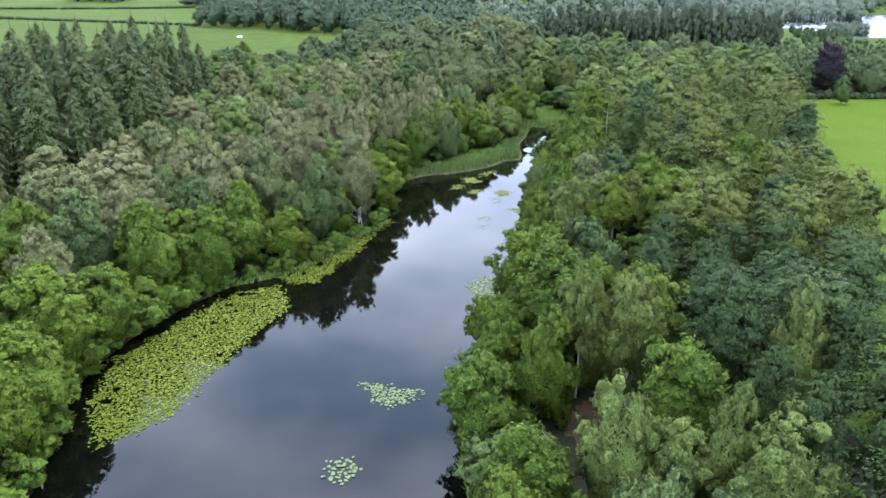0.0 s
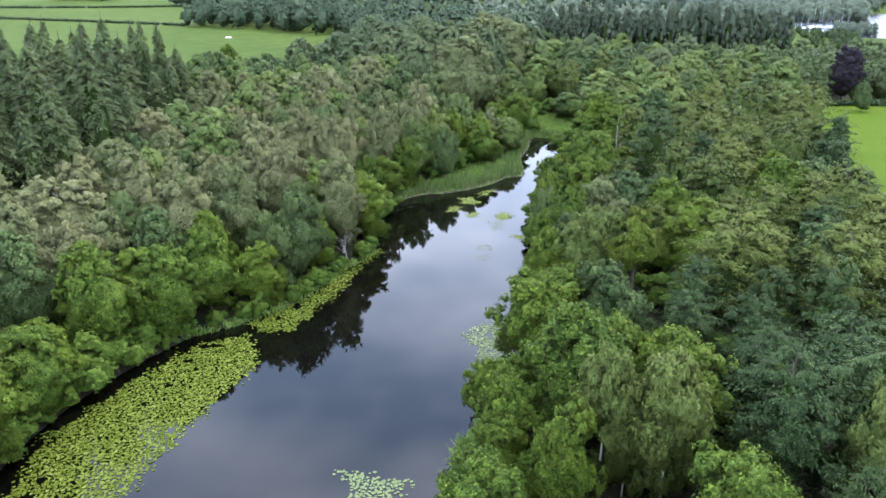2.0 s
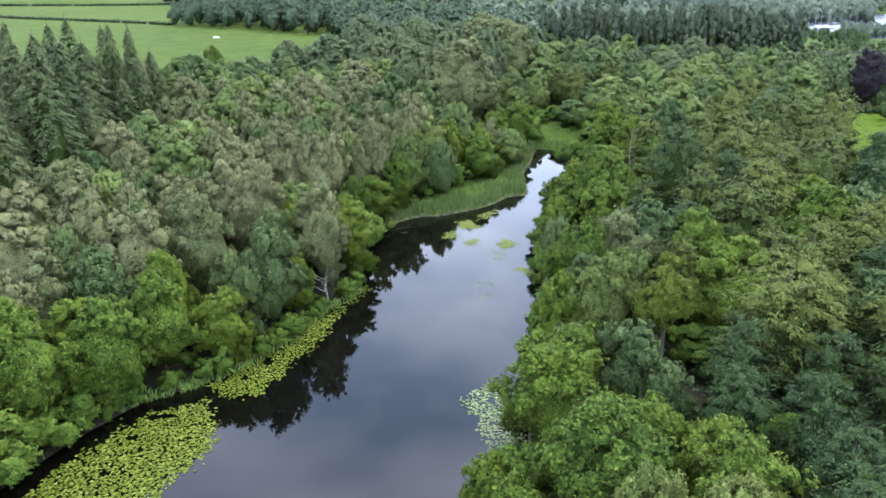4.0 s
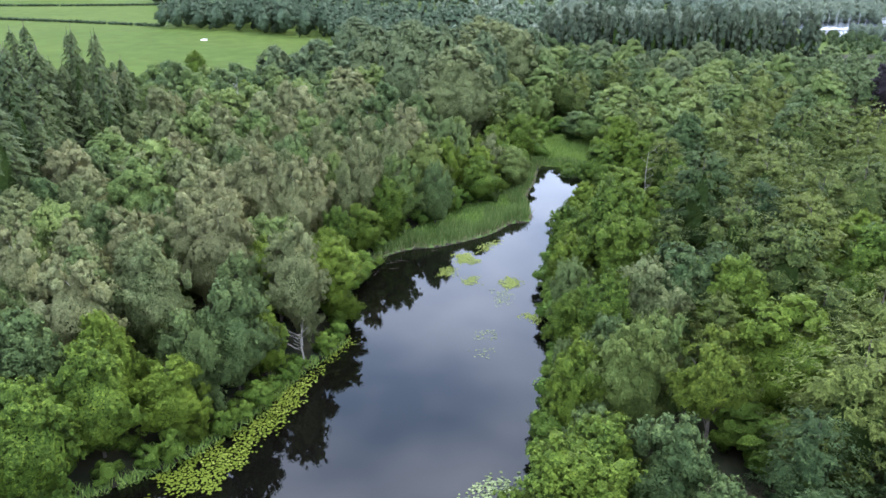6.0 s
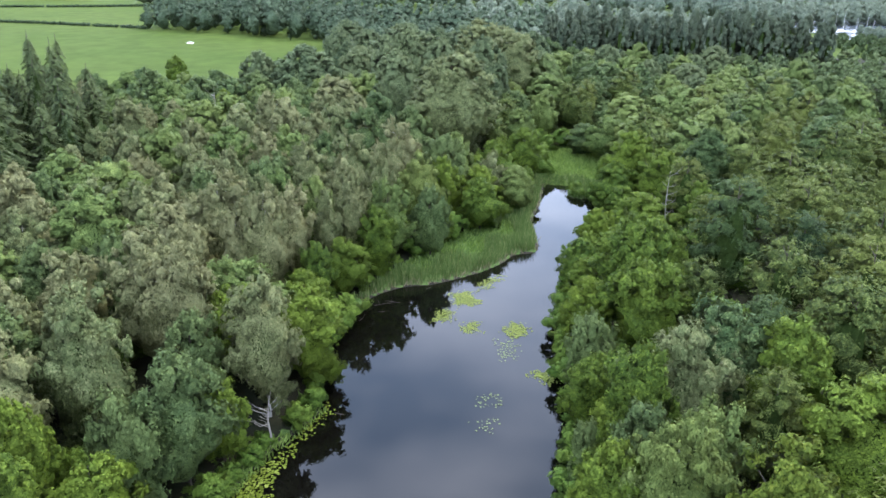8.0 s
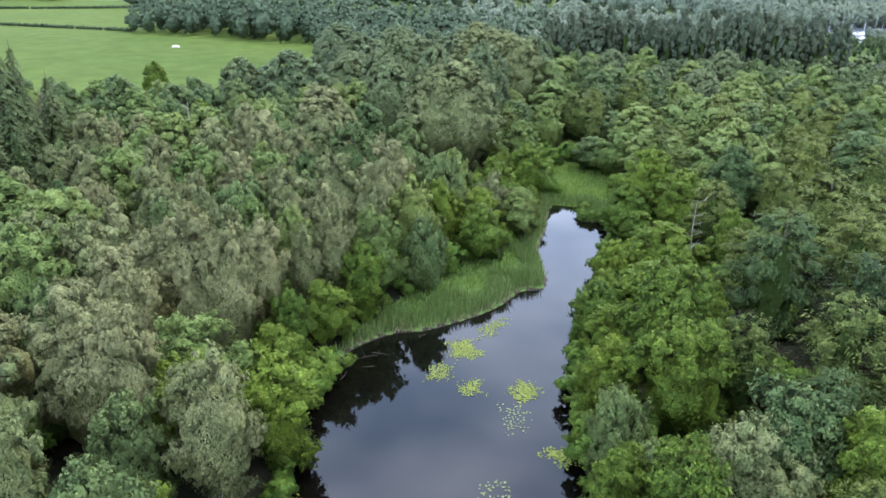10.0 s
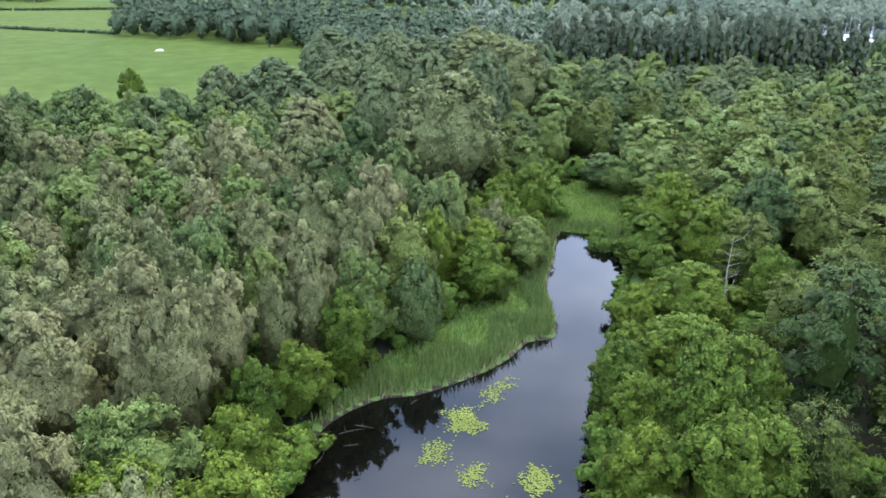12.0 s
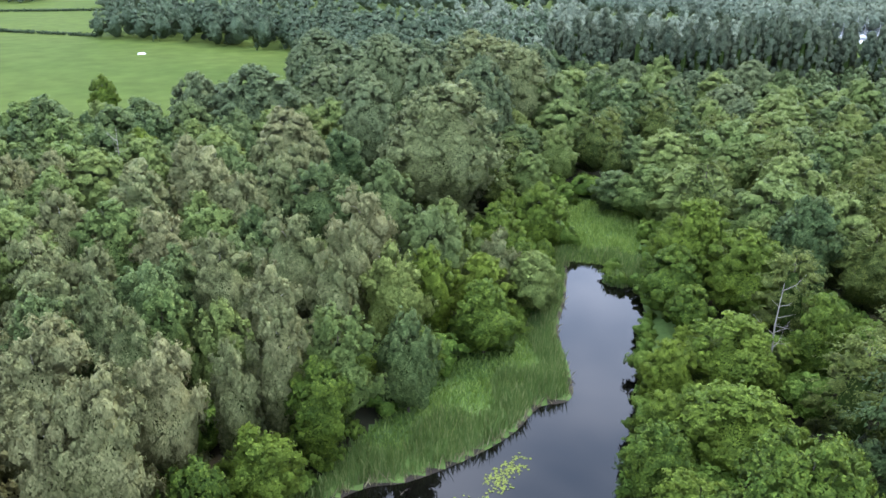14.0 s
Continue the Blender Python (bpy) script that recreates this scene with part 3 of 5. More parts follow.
def tree_parts(kind, seed, n):
    """Crown and wood of one tree as mesh data, its height, and how many of the crown's last faces are its dark shade
    core. n: leaf sprays.
    """
    rng = np.random.default_rng(seed)
    if kind in ("alder", "sycamore", "ash"):
        h, b = 12.0, 0.5
        leaves, inside_of, c, s = leafy_crown(rng, n, h, b, 4.5, 30, 1.26, 0.48, dome, 3, 0.36, 0.8, 0.05)
        wood = limbs(rng, h, c, s, b, 0.17, 7)
    elif kind == "hazel":
        h, b = 4.0, 0.0
        leaves, inside_of, c, s = leafy_crown(rng, n, h, b, 2.3, 11, 0.76, 0.34, dome, 2, 0.17, 0.8, 0.15, 0.9, 0.45)
        wood = limbs(rng, h, c, s, b, 0.06, 6)
    elif kind in ("birch", "downy"):
        h, b = 15.0, 1.6
        leaves, inside_of, c, s = leafy_crown(rng, n, h, b, 4.6, 38, 1.10, 0.36, mound, 4, 0.40, 0.40, 0.70, 1.12, 0.34)
        wood = limbs(rng, h * 0.95, c * np.array([0.9, 0.9, 1.02]), s, b, 0.13, 9, 0.02)
    elif kind == "glade_birch":
        h, b = 15.0, 6.0
        leaves, inside_of, c, s = leafy_crown(rng, n, h, b, 3.6, 24, 1.05, 0.42, mound, 4, 0.44, 0.42, 0.75, 1.30, 0.3)
        wood = limbs(rng, h * 0.93, c * np.array([0.8, 0.8, 0.95]), s, b, 0.17, 7, 0.03)
    elif kind == "willow":
        h, b = 8.0, 0.2
        leaves, inside_of, c, s = leafy_crown(rng, n, h, b, 3.7, 24, 1.05, 0.42, dome, 3, 0.30, 0.5, 0.30, 1.0, 0.42)
        wood = limbs(rng, h, c, s, b, 0.16, 7)
    elif kind == "oak":
        h, b = 22.0, 1.6
        leaves, inside_of, c, s = leafy_crown(rng, n, h, b, 7.4, 70, 1.62, 0.62, dome, 3, 0.46, 0.8, 0.1, 0.9, 0.40)
        wood = limbs(rng, h, c, s, b, 0.42, 10)
    elif kind == "open_oak":
        h, b = 17.0, 8.0
        leaves, inside_of, c, s = leafy_crown(rng, n, h, b, 4.9, 24, 1.15, 0.46, dome, 4, 0.38, 0.8, 0.05, 0.85, 0.25)
        wood = limbs(rng, h * 0.85, c, s, 5.0, 0.34, 22, 0.05)
    elif kind in ("beech", "hemlock"):
        h, b = 17.0, 0.8
        lf = (4200 / n) ** 0.45
        leaves, inside_of, c, s = leafy_crown(rng, int(0.42 * n), h * 0.94, b, 4.4, 24, 1.15, 0.42, dome, 4, 0.34, 0.5, 0.0, 0.8, 0.42)
        (lv, lv_f), ends = sprays(rng, h, b, 5.3, 120 if n > 3000 else 90, 0.58 * n / 113, 0.40 * lf, 0.62, 0.34, dome, 0.42)
        if n > 3000:
            leaves.pop()
        leaves.append((lv, lv_f))
        wood = limbs(rng, h, c, s, b, 0.22, 5, 0.01)
    elif kind == "spruce":
        h, b = 28.0, 0.6
        shape = lambda u: (1 - u) ** 0.62 * (1 + 0.13 * math.sin(11 * u + seed)) + 0.05
        (lv, lv_f), ends = sprays(rng, h, b, 6.2, 190, n / 150, 0.74 * (4200 / n) ** 0.5, 0.22, 0.46, shape, 0.5)
        c = np.array([(0.6 * math.cos(a), 0.6 * math.sin(a), z) for a, z in zip(range(14), np.linspace(b + 1, h - 4.0, 14))]); s = np.linspace(4.4, 0.5, 14)
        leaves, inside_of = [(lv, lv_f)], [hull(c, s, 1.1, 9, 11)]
        wood = [tube([(0, 0, -0.5), (0, 0, h * 0.5), (0, 0, h)], [0.4, 0.25, 0.04], 7)]
    else:  # poplar
        h, b = 25.0, 0.8
        leaves, inside_of, c, s = leafy_crown(rng, n, h, b, 2.9, 24, 1.05, 0.50, spindle, 3, 0.50, 0.42, 0.0, 1.6, 0.4)
        leaves.pop()
        wood = limbs(rng, h, c, s, b, 0.3, 5, 0.0)
    crown = joined(leaves + inside_of)
    mid = np.array([c[:, 0].mean(), c[:, 1].mean(), b + 0.42 * (h - b)])
    way = crown[0] - mid
    near = np.argmin(np.linalg.norm(crown[0][:, None] - c[None], axis=2) / s[None], axis=1)
    out = unit(way / np.array([1, 1, max(1.0, (h - b) / (2.2 * np.ptp(c[:, 0])))])) + (0.50 if n > 3000 else 0.22) * unit(crown[0] - c[near])
    return crown, joined(wood), h, sum(len(f) for _, f in inside_of), unit(out)


KINDS = {   # kind: leaf material, bark, name, label, category
    "alder": (M_ALDER, M_BARK, "alder_tree", "bright green bushy alder tree in dense summer leaf", "tree"),
    "sycamore": (M_SYCAMORE, M_BARK, "sycamore_tree", "broad mid-green sycamore crown in the wood", "tree"),
    "ash": (M_ASH, M_BARK, "ash_tree", "light green ash among the birches", "tree"),
    "hazel": (M_HAZEL, M_BARK, "hazel_bush", "low green hazel bush at the edge of the trees", "bush"),
    "birch": (M_BIRCH, M_BIRCHBARK, "birch_tree", "weeping silver birch with grey-olive drooping foliage", "tree"),
    "downy": (M_DOWNY, M_BIRCHBARK, "downy_birch_tree", "birch with yellow-green weeping twigs and a pale trunk", "tree"),
    "glade_birch": (M_DOWNY, M_BIRCHBARK, "downy_birch_tree", "birch on a tall bare white trunk beside a glade", "tree"),
    "open_oak": (M_OPENOAK, M_BARK, "oak_tree", "yellow-green oak with open crown and twisted bare lower limbs", "tree"),
    "willow": (M_WILLOW, M_BARK, "willow_bush", "rounded grey-green willow bush near the water", "bush"),
    "lime": (M_LIME, M_BARK, "lime_tree", "tall broad olive-green lime tree above the wood", "tree"),
    "oak": (M_OAK, M_BARK, "oak_tree", "large spreading oak with a broad olive-green crown", "tree"),
    "beech": (M_BEECH, M_BARK, "beech_tree", "young beech with feathery layered green branches", "tree"),
    "hemlock": (M_HEMLOCK, M_BARK, "hemlock_tree", "dark green hemlock with drooping feathery sprays", "conifer"),
    "spruce": (M_SPRUCE, M_BARK, "spruce_tree", "tall dark green spruce with drooping branches", "conifer"),
    "poplar": (M_POPLAR, M_BARK, "poplar_tree", "tall narrow grey-green poplar in a dense row", "tree"),
    "purple": (M_PURPLE, M_BARK, "copper_beech_tree", "dark purple copper beech at the field's edge", "tree"),
}
# leaf sprays of a tree that the camera passes near, at middle distance and far off
LEAVES = {"alder": (6500, 3400, 1700), "sycamore": (6500, 3400, 1700), "ash": (6000, 3200, 1500), "hazel": (1000, 500, 320), "birch": (7000, 3800, 2000), "downy": (7000, 3800, 2000),
          "glade_birch": (6500, 4000, 2000), "willow": (4500, 2600, 1200), "oak": (7000, 5000, 2400), "open_oak": (6000, 3600, 1800), "beech": (7000, 3800, 1900), "hemlock": (7000, 3800, 1900),
          "spruce": (4200, 3000, 2200), "poplar": (2200, 2200, 2200), "purple": (6500, 6500, 6500), "lime": (9000, 8000, 6000)}
PROTO = {}
rs = random.Random(11)


def reach(x, y, h):
    """How near the camera's line of flight comes to a tree's top while it is ahead: 0 near, 1 middle, 2 far."""
    ahead = max(36.0, y - 106.0, abs(x - 2) / 0.6)
    d = math.sqrt(ahead ** 2 + (x - 2) ** 2 + (43 - h) ** 2)
    return 0 if d < 66 else 1 if d < 105 else 2


def plant(kind, x, y, h, wide=1.0, lean=0.0):
    """One tree of height h on the ground; wide: its breadth against the usual."""
    far = reach(x, y, h)
    key = (kind, far, rs.randrange((5, 4, 3)[far]))
    m = Matrix.Translation((x, y, ground_z(x, y))) @ Matrix.Rotation(lean, 4, 'Y') @ Matrix.Rotation(rs.uniform(0, 6.283), 4, 'Z')
    if key not in PROTO:
        leafm, bark, name, label, cat = KINDS[kind]
        (cv, cf), (wv, wf), hh, inner, out = tree_parts("oak" if kind in ("purple", "lime") else kind, hash_of(key), LEAVES[kind][far])
        me = bpy.data.meshes.new(name + "_crown"); me.from_pydata(cv.tolist(), [], cf)
        me.materials.append(leafm); me.materials.append(M_CORESHADE)
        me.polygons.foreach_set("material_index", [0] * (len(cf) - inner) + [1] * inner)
        me.attributes.new("outward", 'FLOAT_VECTOR', 'POINT').data.foreach_set("vector", out.ravel())
        mw = bpy.data.meshes.new(name + "_trunk"); mw.from_pydata(wv.tolist(), [], wf); mw.materials.append(bark)
        mw.polygons.foreach_set("use_smooth", [True] * len(mw.polygons))
        PROTO[key] = (me, mw, hh)
    me, mw, hh = PROTO[key]
    k = h / hh
    leafm, bark, name, label, cat = KINDS[kind]
    ob = new(name)
    ob.empty_display_size = 0.5
    ob.matrix_basis = m @ Matrix.Diagonal((k * wide, k * wide, k, 1))
    for nm, data in (("trunk", mw), ("crown", me)):
        p = new(nm, data)
        p.parent = ob
    tagged(ob, label, cat, group=name.replace("_", " ") + "s of the woods")
    PLANTED.append((x, y, SPREAD.get(kind, 0.335) * h * wide))
    return ob


def hash_of(key):
    return sum(ord(ch) * (i + 7) for i, ch in enumerate(str(key))) % 99991


PLANTED = []
SPREAD = {"spruce": 0.15, "birch": 0.275, "downy": 0.275, "beech": 0.285, "hemlock": 0.285, "willow": 0.40}      # a crown's radius against its height

# trees that stand out, stretch by stretch
def stand(rows):
    """Trees of a stretch: kind, x, y, height, breadth."""
    for kind, x, y, h, wd in rows:
        plant(kind, x, y, h, wd)


# the tall trees past the pond's end
stand([
    ("oak", -7.1, 246.5, 21.8, 0.86), ("lime", 6.0, 222.0, 25.0, 1.15), ("oak", -6.6, 310.1, 21.5, 1.60), ("oak", -29.6, 350.4, 18.8, 1.60), ("lime", 17.1, 297.6, 23.8, 1.20),
    ("lime", 24.8, 275.6, 24.2, 1.10), ("willow", 33.3, 271.3, 17.3, 0.85), ("sycamore", 46.5, 290.2, 14.9, 0.98), ("sycamore", 53.8, 285.5, 13.0, 1.22), ("sycamore", 60.1, 285.4, 11.0, 1.38),
    ("oak", 3.1, 320.7, 19.3, 1.33),
])
# birches behind the reeds
stand([
    ("birch", -19.4, 148.3, 17.2, 0.74), ("birch", -22.5, 147.2, 15.2, 0.64), ("birch", -17.4, 155.5, 15.7, 0.83), ("birch", -13.1, 158.8, 13.7, 0.68), ("ash", -15.8, 166.9, 13.2, 0.60),
    ("birch", -9.5, 161.9, 15.7, 0.64), ("birch", -5.1, 182.8, 15.7, 0.73), ("birch", -12.2, 183.3, 16.2, 0.94), ("birch", -11.5, 170.7, 15.2, 0.86), ("birch", -18.1, 177.2, 15.7, 0.87),
    ("birch", -26.2, 185.1, 16.2, 0.95), ("birch", -35.1, 202.0, 17.2, 1.15),
])
# the edge of the wood behind the reeds
stand([
    ("ash", -4.9, 164.4, 13.7, 0.69), ("willow", 1.2, 168.4, 11.2, 0.60), ("alder", -6.3, 160.4, 11.2, 0.74), ("downy", -0.1, 178.9, 13.7, 1.08), ("ash", 6.0, 199.4, 12.4, 0.71),
    ("birch", 12.1, 192.6, 10.7, 0.97), ("alder", 9.6, 179.8, 9.2, 1.14), ("ash", 16.4, 189.9, 8.7, 1.12), ("alder", 3.5, 182.8, 12.2, 0.68), ("alder", -13.0, 148.1, 10.2, 0.67),
])
# birches further west
stand([
    ("birch", -40.1, 190.2, 16.7, 0.84), ("birch", -35.9, 176.1, 16.2, 0.85), ("birch", -31.1, 176.3, 15.2, 0.76), ("birch", -20.7, 198.0, 16.7, 0.92), ("sycamore", -31.2, 165.1, 14.7, 0.73),
    ("ash", -21.3, 167.9, 14.2, 0.60), ("birch", -22.6, 162.7, 15.2, 0.77), ("birch", -27.3, 168.3, 15.2, 0.69), ("birch", -6.9, 176.4, 14.7, 0.72), ("ash", -25.7, 197.2, 14.2, 0.60),
])
# north-western wood
stand([
    ("sycamore", -11.4, 203.5, 16.2, 0.85), ("sycamore", -2.4, 206.0, 15.7, 0.85), ("birch", -21.4, 239.6, 16.4, 1.60), ("ash", -32.1, 229.9, 15.1, 1.14), ("ash", -53.1, 220.6, 15.2, 1.35),
    ("oak", -32.1, 264.2, 20.4, 1.40), ("oak", -44.9, 267.8, 18.4, 0.89), ("alder", -46.0, 234.7, 14.0, 0.92), ("sycamore", -59.6, 220.3, 14.2, 0.81), ("sycamore", -11.3, 232.2, 14.1, 1.01),
])
# east bank, middle
stand([
    ("alder", 24.7, 133.9, 13.7, 0.96), ("alder", 18.6, 113.1, 15.2, 0.60), ("alder", 22.3, 147.6, 8.2, 1.26), ("alder", 33.8, 169.8, 9.7, 1.43), ("alder", 29.4, 157.7, 9.2, 1.48),
    ("downy", 18.2, 103.4, 14.7, 0.90), ("sycamore", 17.2, 108.2, 13.2, 0.60), ("ash", 22.0, 106.7, 13.7, 0.60), ("open_oak", 23.5, 97.7, 16.7, 0.72), ("ash", 40.9, 224.9, 10.2, 1.43),
    ("ash", 46.3, 218.0, 12.2, 1.58),
])
# east bank, near part
stand([
    ("alder", 12.9, 74.0, 15.2, 0.98), ("alder", 9.8, 63.5, 13.2, 0.60), ("downy", 18.7, 66.0, 14.7, 0.73), ("downy", 15.9, 67.5, 13.2, 0.69), ("downy", 13.1, 46.7, 15.7, 0.79),
    ("downy", 16.9, 46.2, 12.7, 0.99), ("downy", 24.1, 44.3, 13.7, 1.12), ("downy", 21.7, 47.6, 14.2, 0.60), ("willow", 5.9, 52.9, 6.2, 1.54), ("downy", 32.7, 60.6, 16.2, 0.63),
    ("hemlock", 26.9, 64.3, 17.4, 1.10), ("hemlock", 27.9, 47.5, 15.7, 0.76), ("hemlock", 26.6, 52.8, 15.2, 0.65), ("hemlock", 35.9, 58.2, 16.2, 0.65),
])
# east bank, far part
stand([
    ("alder", 43.4, 171.4, 11.2, 0.76), ("alder", 30.3, 145.4, 13.2, 0.60), ("alder", 38.1, 195.1, 14.2, 0.92), ("alder", 34.2, 190.2, 9.2, 1.22), ("ash", 60.3, 215.6, 14.2, 1.07),
    ("alder", 41.9, 187.8, 12.2, 1.13), ("ash", 61.0, 241.5, 13.9, 1.60), ("ash", 82.0, 266.5, 13.9, 1.43), ("sycamore", 36.5, 229.9, 7.6, 1.60), ("willow", 46.4, 251.9, 8.2, 1.32),
])
# west bank, middle
stand([
    ("willow", -23.0, 111.5, 12.2, 0.60), ("alder", -30.5, 109.0, 12.7, 0.64), ("ash", -45.5, 130.3, 15.2, 0.74), ("alder", -29.5, 103.8, 12.2, 0.87), ("alder", -32.6, 97.5, 12.2, 0.91),
    ("birch", -14.8, 125.1, 16.2, 0.91), ("sycamore", -19.5, 114.2, 14.2, 0.72), ("birch", -29.1, 119.1, 16.2, 0.93), ("birch", -24.6, 130.2, 16.7, 1.02),
])
# west bank, near part
stand([
    ("birch", -62.6, 116.2, 16.2, 1.47), ("birch", -50.9, 111.6, 16.2, 1.52), ("birch", -47.8, 83.0, 14.7, 0.92), ("alder", -42.5, 72.2, 13.7, 1.13), ("sycamore", -47.9, 93.3, 14.7, 0.88),
    ("alder", -38.9, 92.5, 14.2, 0.90),
])
# spruces
stand([
    ("spruce", -66.4, 198.9, 29.2, 0.73), ("spruce", -80.2, 218.2, 28.2, 0.89), ("spruce", -98.8, 209.9, 30.2, 0.75), ("spruce", -106.2, 203.1, 29.2, 0.80), ("spruce", -78.2, 192.8, 27.2, 0.96),
    ("spruce", -71.1, 211.2, 28.7, 0.70), ("spruce", -71.9, 202.5, 30.2, 0.60), ("spruce", -69.6, 219.0, 22.2, 0.95),
])
# about the glade and the field's end
stand([
    ("alder", 5.4, 68.6, 8.0, 0.85), ("willow", 14.8, 114.0, 7.4, 0.55), ("willow", 17.8, 128.6, 10.2, 0.66), ("alder", 14.4, 104.6, 12.0, 0.72),
    ("glade_birch", 18.2, 64.6, 16.2, 0.85), ("glade_birch", 13.9, 68.0, 14.4, 0.8), ("oak", -11.0, 272.0, 20.0, 0.8), ("oak", 4.0, 268.0, 22.0, 0.8),
    ("oak", -6.0, 290.0, 23.0, 0.85), ("oak", 14.5, 254.0, 24.0, 0.75), ("oak", 35.0, 296.0, 15.0, 1.0), ("willow", 11.0, 181.0, 5.6, 0.95),
    ("purple", 130.0, 258.0, 17.5, 1.05), ("ash", 98.0, 232.0, 16.5, 1.15), ("sycamore", 90.0, 226.0, 14.0, 1.0), ("oak", 143.0, 254.0, 14.0, 1.0), ("sycamore", 127.0, 240.0, 9.0, 0.7),
    ("oak", 152.0, 258.0, 13.0, 0.9), ("oak", 163.0, 262.0, 12.5, 0.9), ("alder", -78.0, 300.0, 12.5, 0.85),
])


def clear(x, y, r):
    near = 0.80 if y > 140 and x > -14 else 0.70
    return all((x - a) ** 2 + (y - b) ** 2 > (near * (r + c)) ** 2 for a, b, c in PLANTED)


GLADES = [(14.5, 61.0, 5.2), (13.5, 55.0, 5.2), (10.5, 59.5, 4.0), (24.5, 93.5, 4.2), (24.5, 101.5, 5.6), (27.0, 108.0, 3.0), (35.5, 167.0, 3.0), (26.5, 113.0, 2.6), (28.0, 119.0, 2.4), (29.5, 126.0, 2.2), (31.5, 143.0, 2.4), (31.0, 152.0, 2.6)]


def in_view(x, y):
    return abs(x - 1) < 0.61 * y + 12 and y > 34


def fill(x0, x1, y0, y1, tries, choose):
    """Trees scattered over a stretch; choose gives kind, height, breadth, far or None."""
    xs = np.array([rs.uniform(x0, x1) for _ in range(tries)])
    ys = np.array([rs.uniform(y0, y1) for _ in range(tries)])
    ds = from_water(xs, ys)
    reed = inside(REEDS, xs, ys) | inside(MEADOW, xs, ys) | (edge_distance(MEADOW, xs, ys) < 2.6)
    for x, y, d, rd in zip(xs, ys, ds, reed):
        if d < 0.9 or rd or not in_view(x, y) or any((x - a) ** 2 + (y - b) ** 2 < r * r for a, b, r in GLADES):
            continue
        got = choose(x, y, d)
        if got and clear(x, y, got[1] * SPREAD.get(got[0], 0.335) * got[2]):
            plant(got[0], x, y, got[1], got[2])


# the trees along the water's edge first, then the woods behind them
def shrub_line(line, y0, y1, gap, h0, h1):
    """Low bushes at the water's edge, leaning out over it."""
    went = 0.0
    for a, b in zip(line, line[1:]):
        went += float(np.hypot(*(b - a)))
        if went > gap and y0 < b[1] < y1:
            went = rs.uniform(-0.6, 0.6)
            t = (b - a) / max(1e-6, float(np.hypot(*(b - a))))
            x, y = b[0] + (-t[1]) * rs.uniform(0.3, 0.9), b[1] + t[0] * rs.uniform(0.3, 0.9)
            if from_water(np.array([x]), np.array([y]))[0] > 0.1:
                plant("hazel", x, y, rs.uniform(h0, h1), rs.uniform(0.9, 1.3))
                PLANTED.pop()


def bank_west(x, y, d):
    if x > 25 or d > 3.4 or y > 222 or (x > 0 and y < 150) or (96 < y < 129 and d < 1.5):
        return None
    if y > 190:
        return ("alder", rs.uniform(4.5, 6.5), rs.uniform(0.9, 1.1)) if d > 2 else None
    if y > 150:
        return ("alder", rs.uniform(6, 9), rs.uniform(0.9, 1.15))
    return ("alder", rs.uniform(8.5, 11.5), rs.uniform(0.9, 1.15))


def bank_east(x, y, d):
    if d > 4.5 or (y < 72 and x < 9) or (72 < y < 102 and d < (4.2 if y > 84 else 2.6)):
        return None
    if y > 172:
        return ("alder", rs.uniform(4.0, 6.0), rs.uniform(0.9, 1.1)) if d > 2.8 else None
    if 58 < y < 88:
        return ("alder", rs.uniform(5, 7.5), rs.uniform(0.8, 1.0)) if d > 2 else None
    if y > 140:
        return ("alder", rs.uniform(5.5, 8.5), rs.uniform(0.8, 1.0)) if d > 1.6 else None
    return ("alder" if rs.random() < 0.75 else "willow", rs.uniform(7, 12), rs.uniform(0.8, 1.05))


def wood_west(x, y, d):
    if y > 262 or (y > 225 and x > -10):
        return None
    if x < -60 - 0.12 * max(0, y - 170) and 116 < y < 226:
        return ("spruce", rs.choice([20, 23, 26, 29, 31]) + rs.uniform(-1, 1), rs.uniform(0.85, 1.2))
    k = rs.random()
    hh = rs.uniform(12.5, 15.5) + 2.0 * min(1, max(0, (y - 90) / 60))
    if d < 8 and y < 150:
        return ("alder", rs.uniform(9.5, 12.5), rs.uniform(0.9, 1.15))
    if y < 98 and k < 0.75:
        return ("alder", rs.uniform(11, 14), rs.uniform(0.9, 1.1))
    if y > 146 and edge_distance(np.array(REED_BACK, float), np.array([x]), np.array([y]), False)[0] < 7:
        return ("alder", rs.uniform(7, 11.5), rs.uniform(0.9, 1.15))
    if y > 192 and x > -14:
        return ("alder" if k < 0.7 else "ash", rs.uniform(6.5, 9.5), rs.uniform(0.9, 1.15))
    if y > 150 and d < 9 + 6 * k:
        return ("alder", rs.uniform(8, 13), rs.uniform(0.9, 1.15))
    if k < 0.70 and y < 228:
        return ("birch", hh, rs.uniform(0.9, 1.15))
    if k < 0.84:
        return ("ash" if y < 228 or k < 0.5 else "sycamore", hh * rs.uniform(0.85, 1), rs.uniform(0.85, 1.15))
    return ("willow" if k > 0.92 else "sycamore", hh * 0.85, rs.uniform(0.65, 0.85))


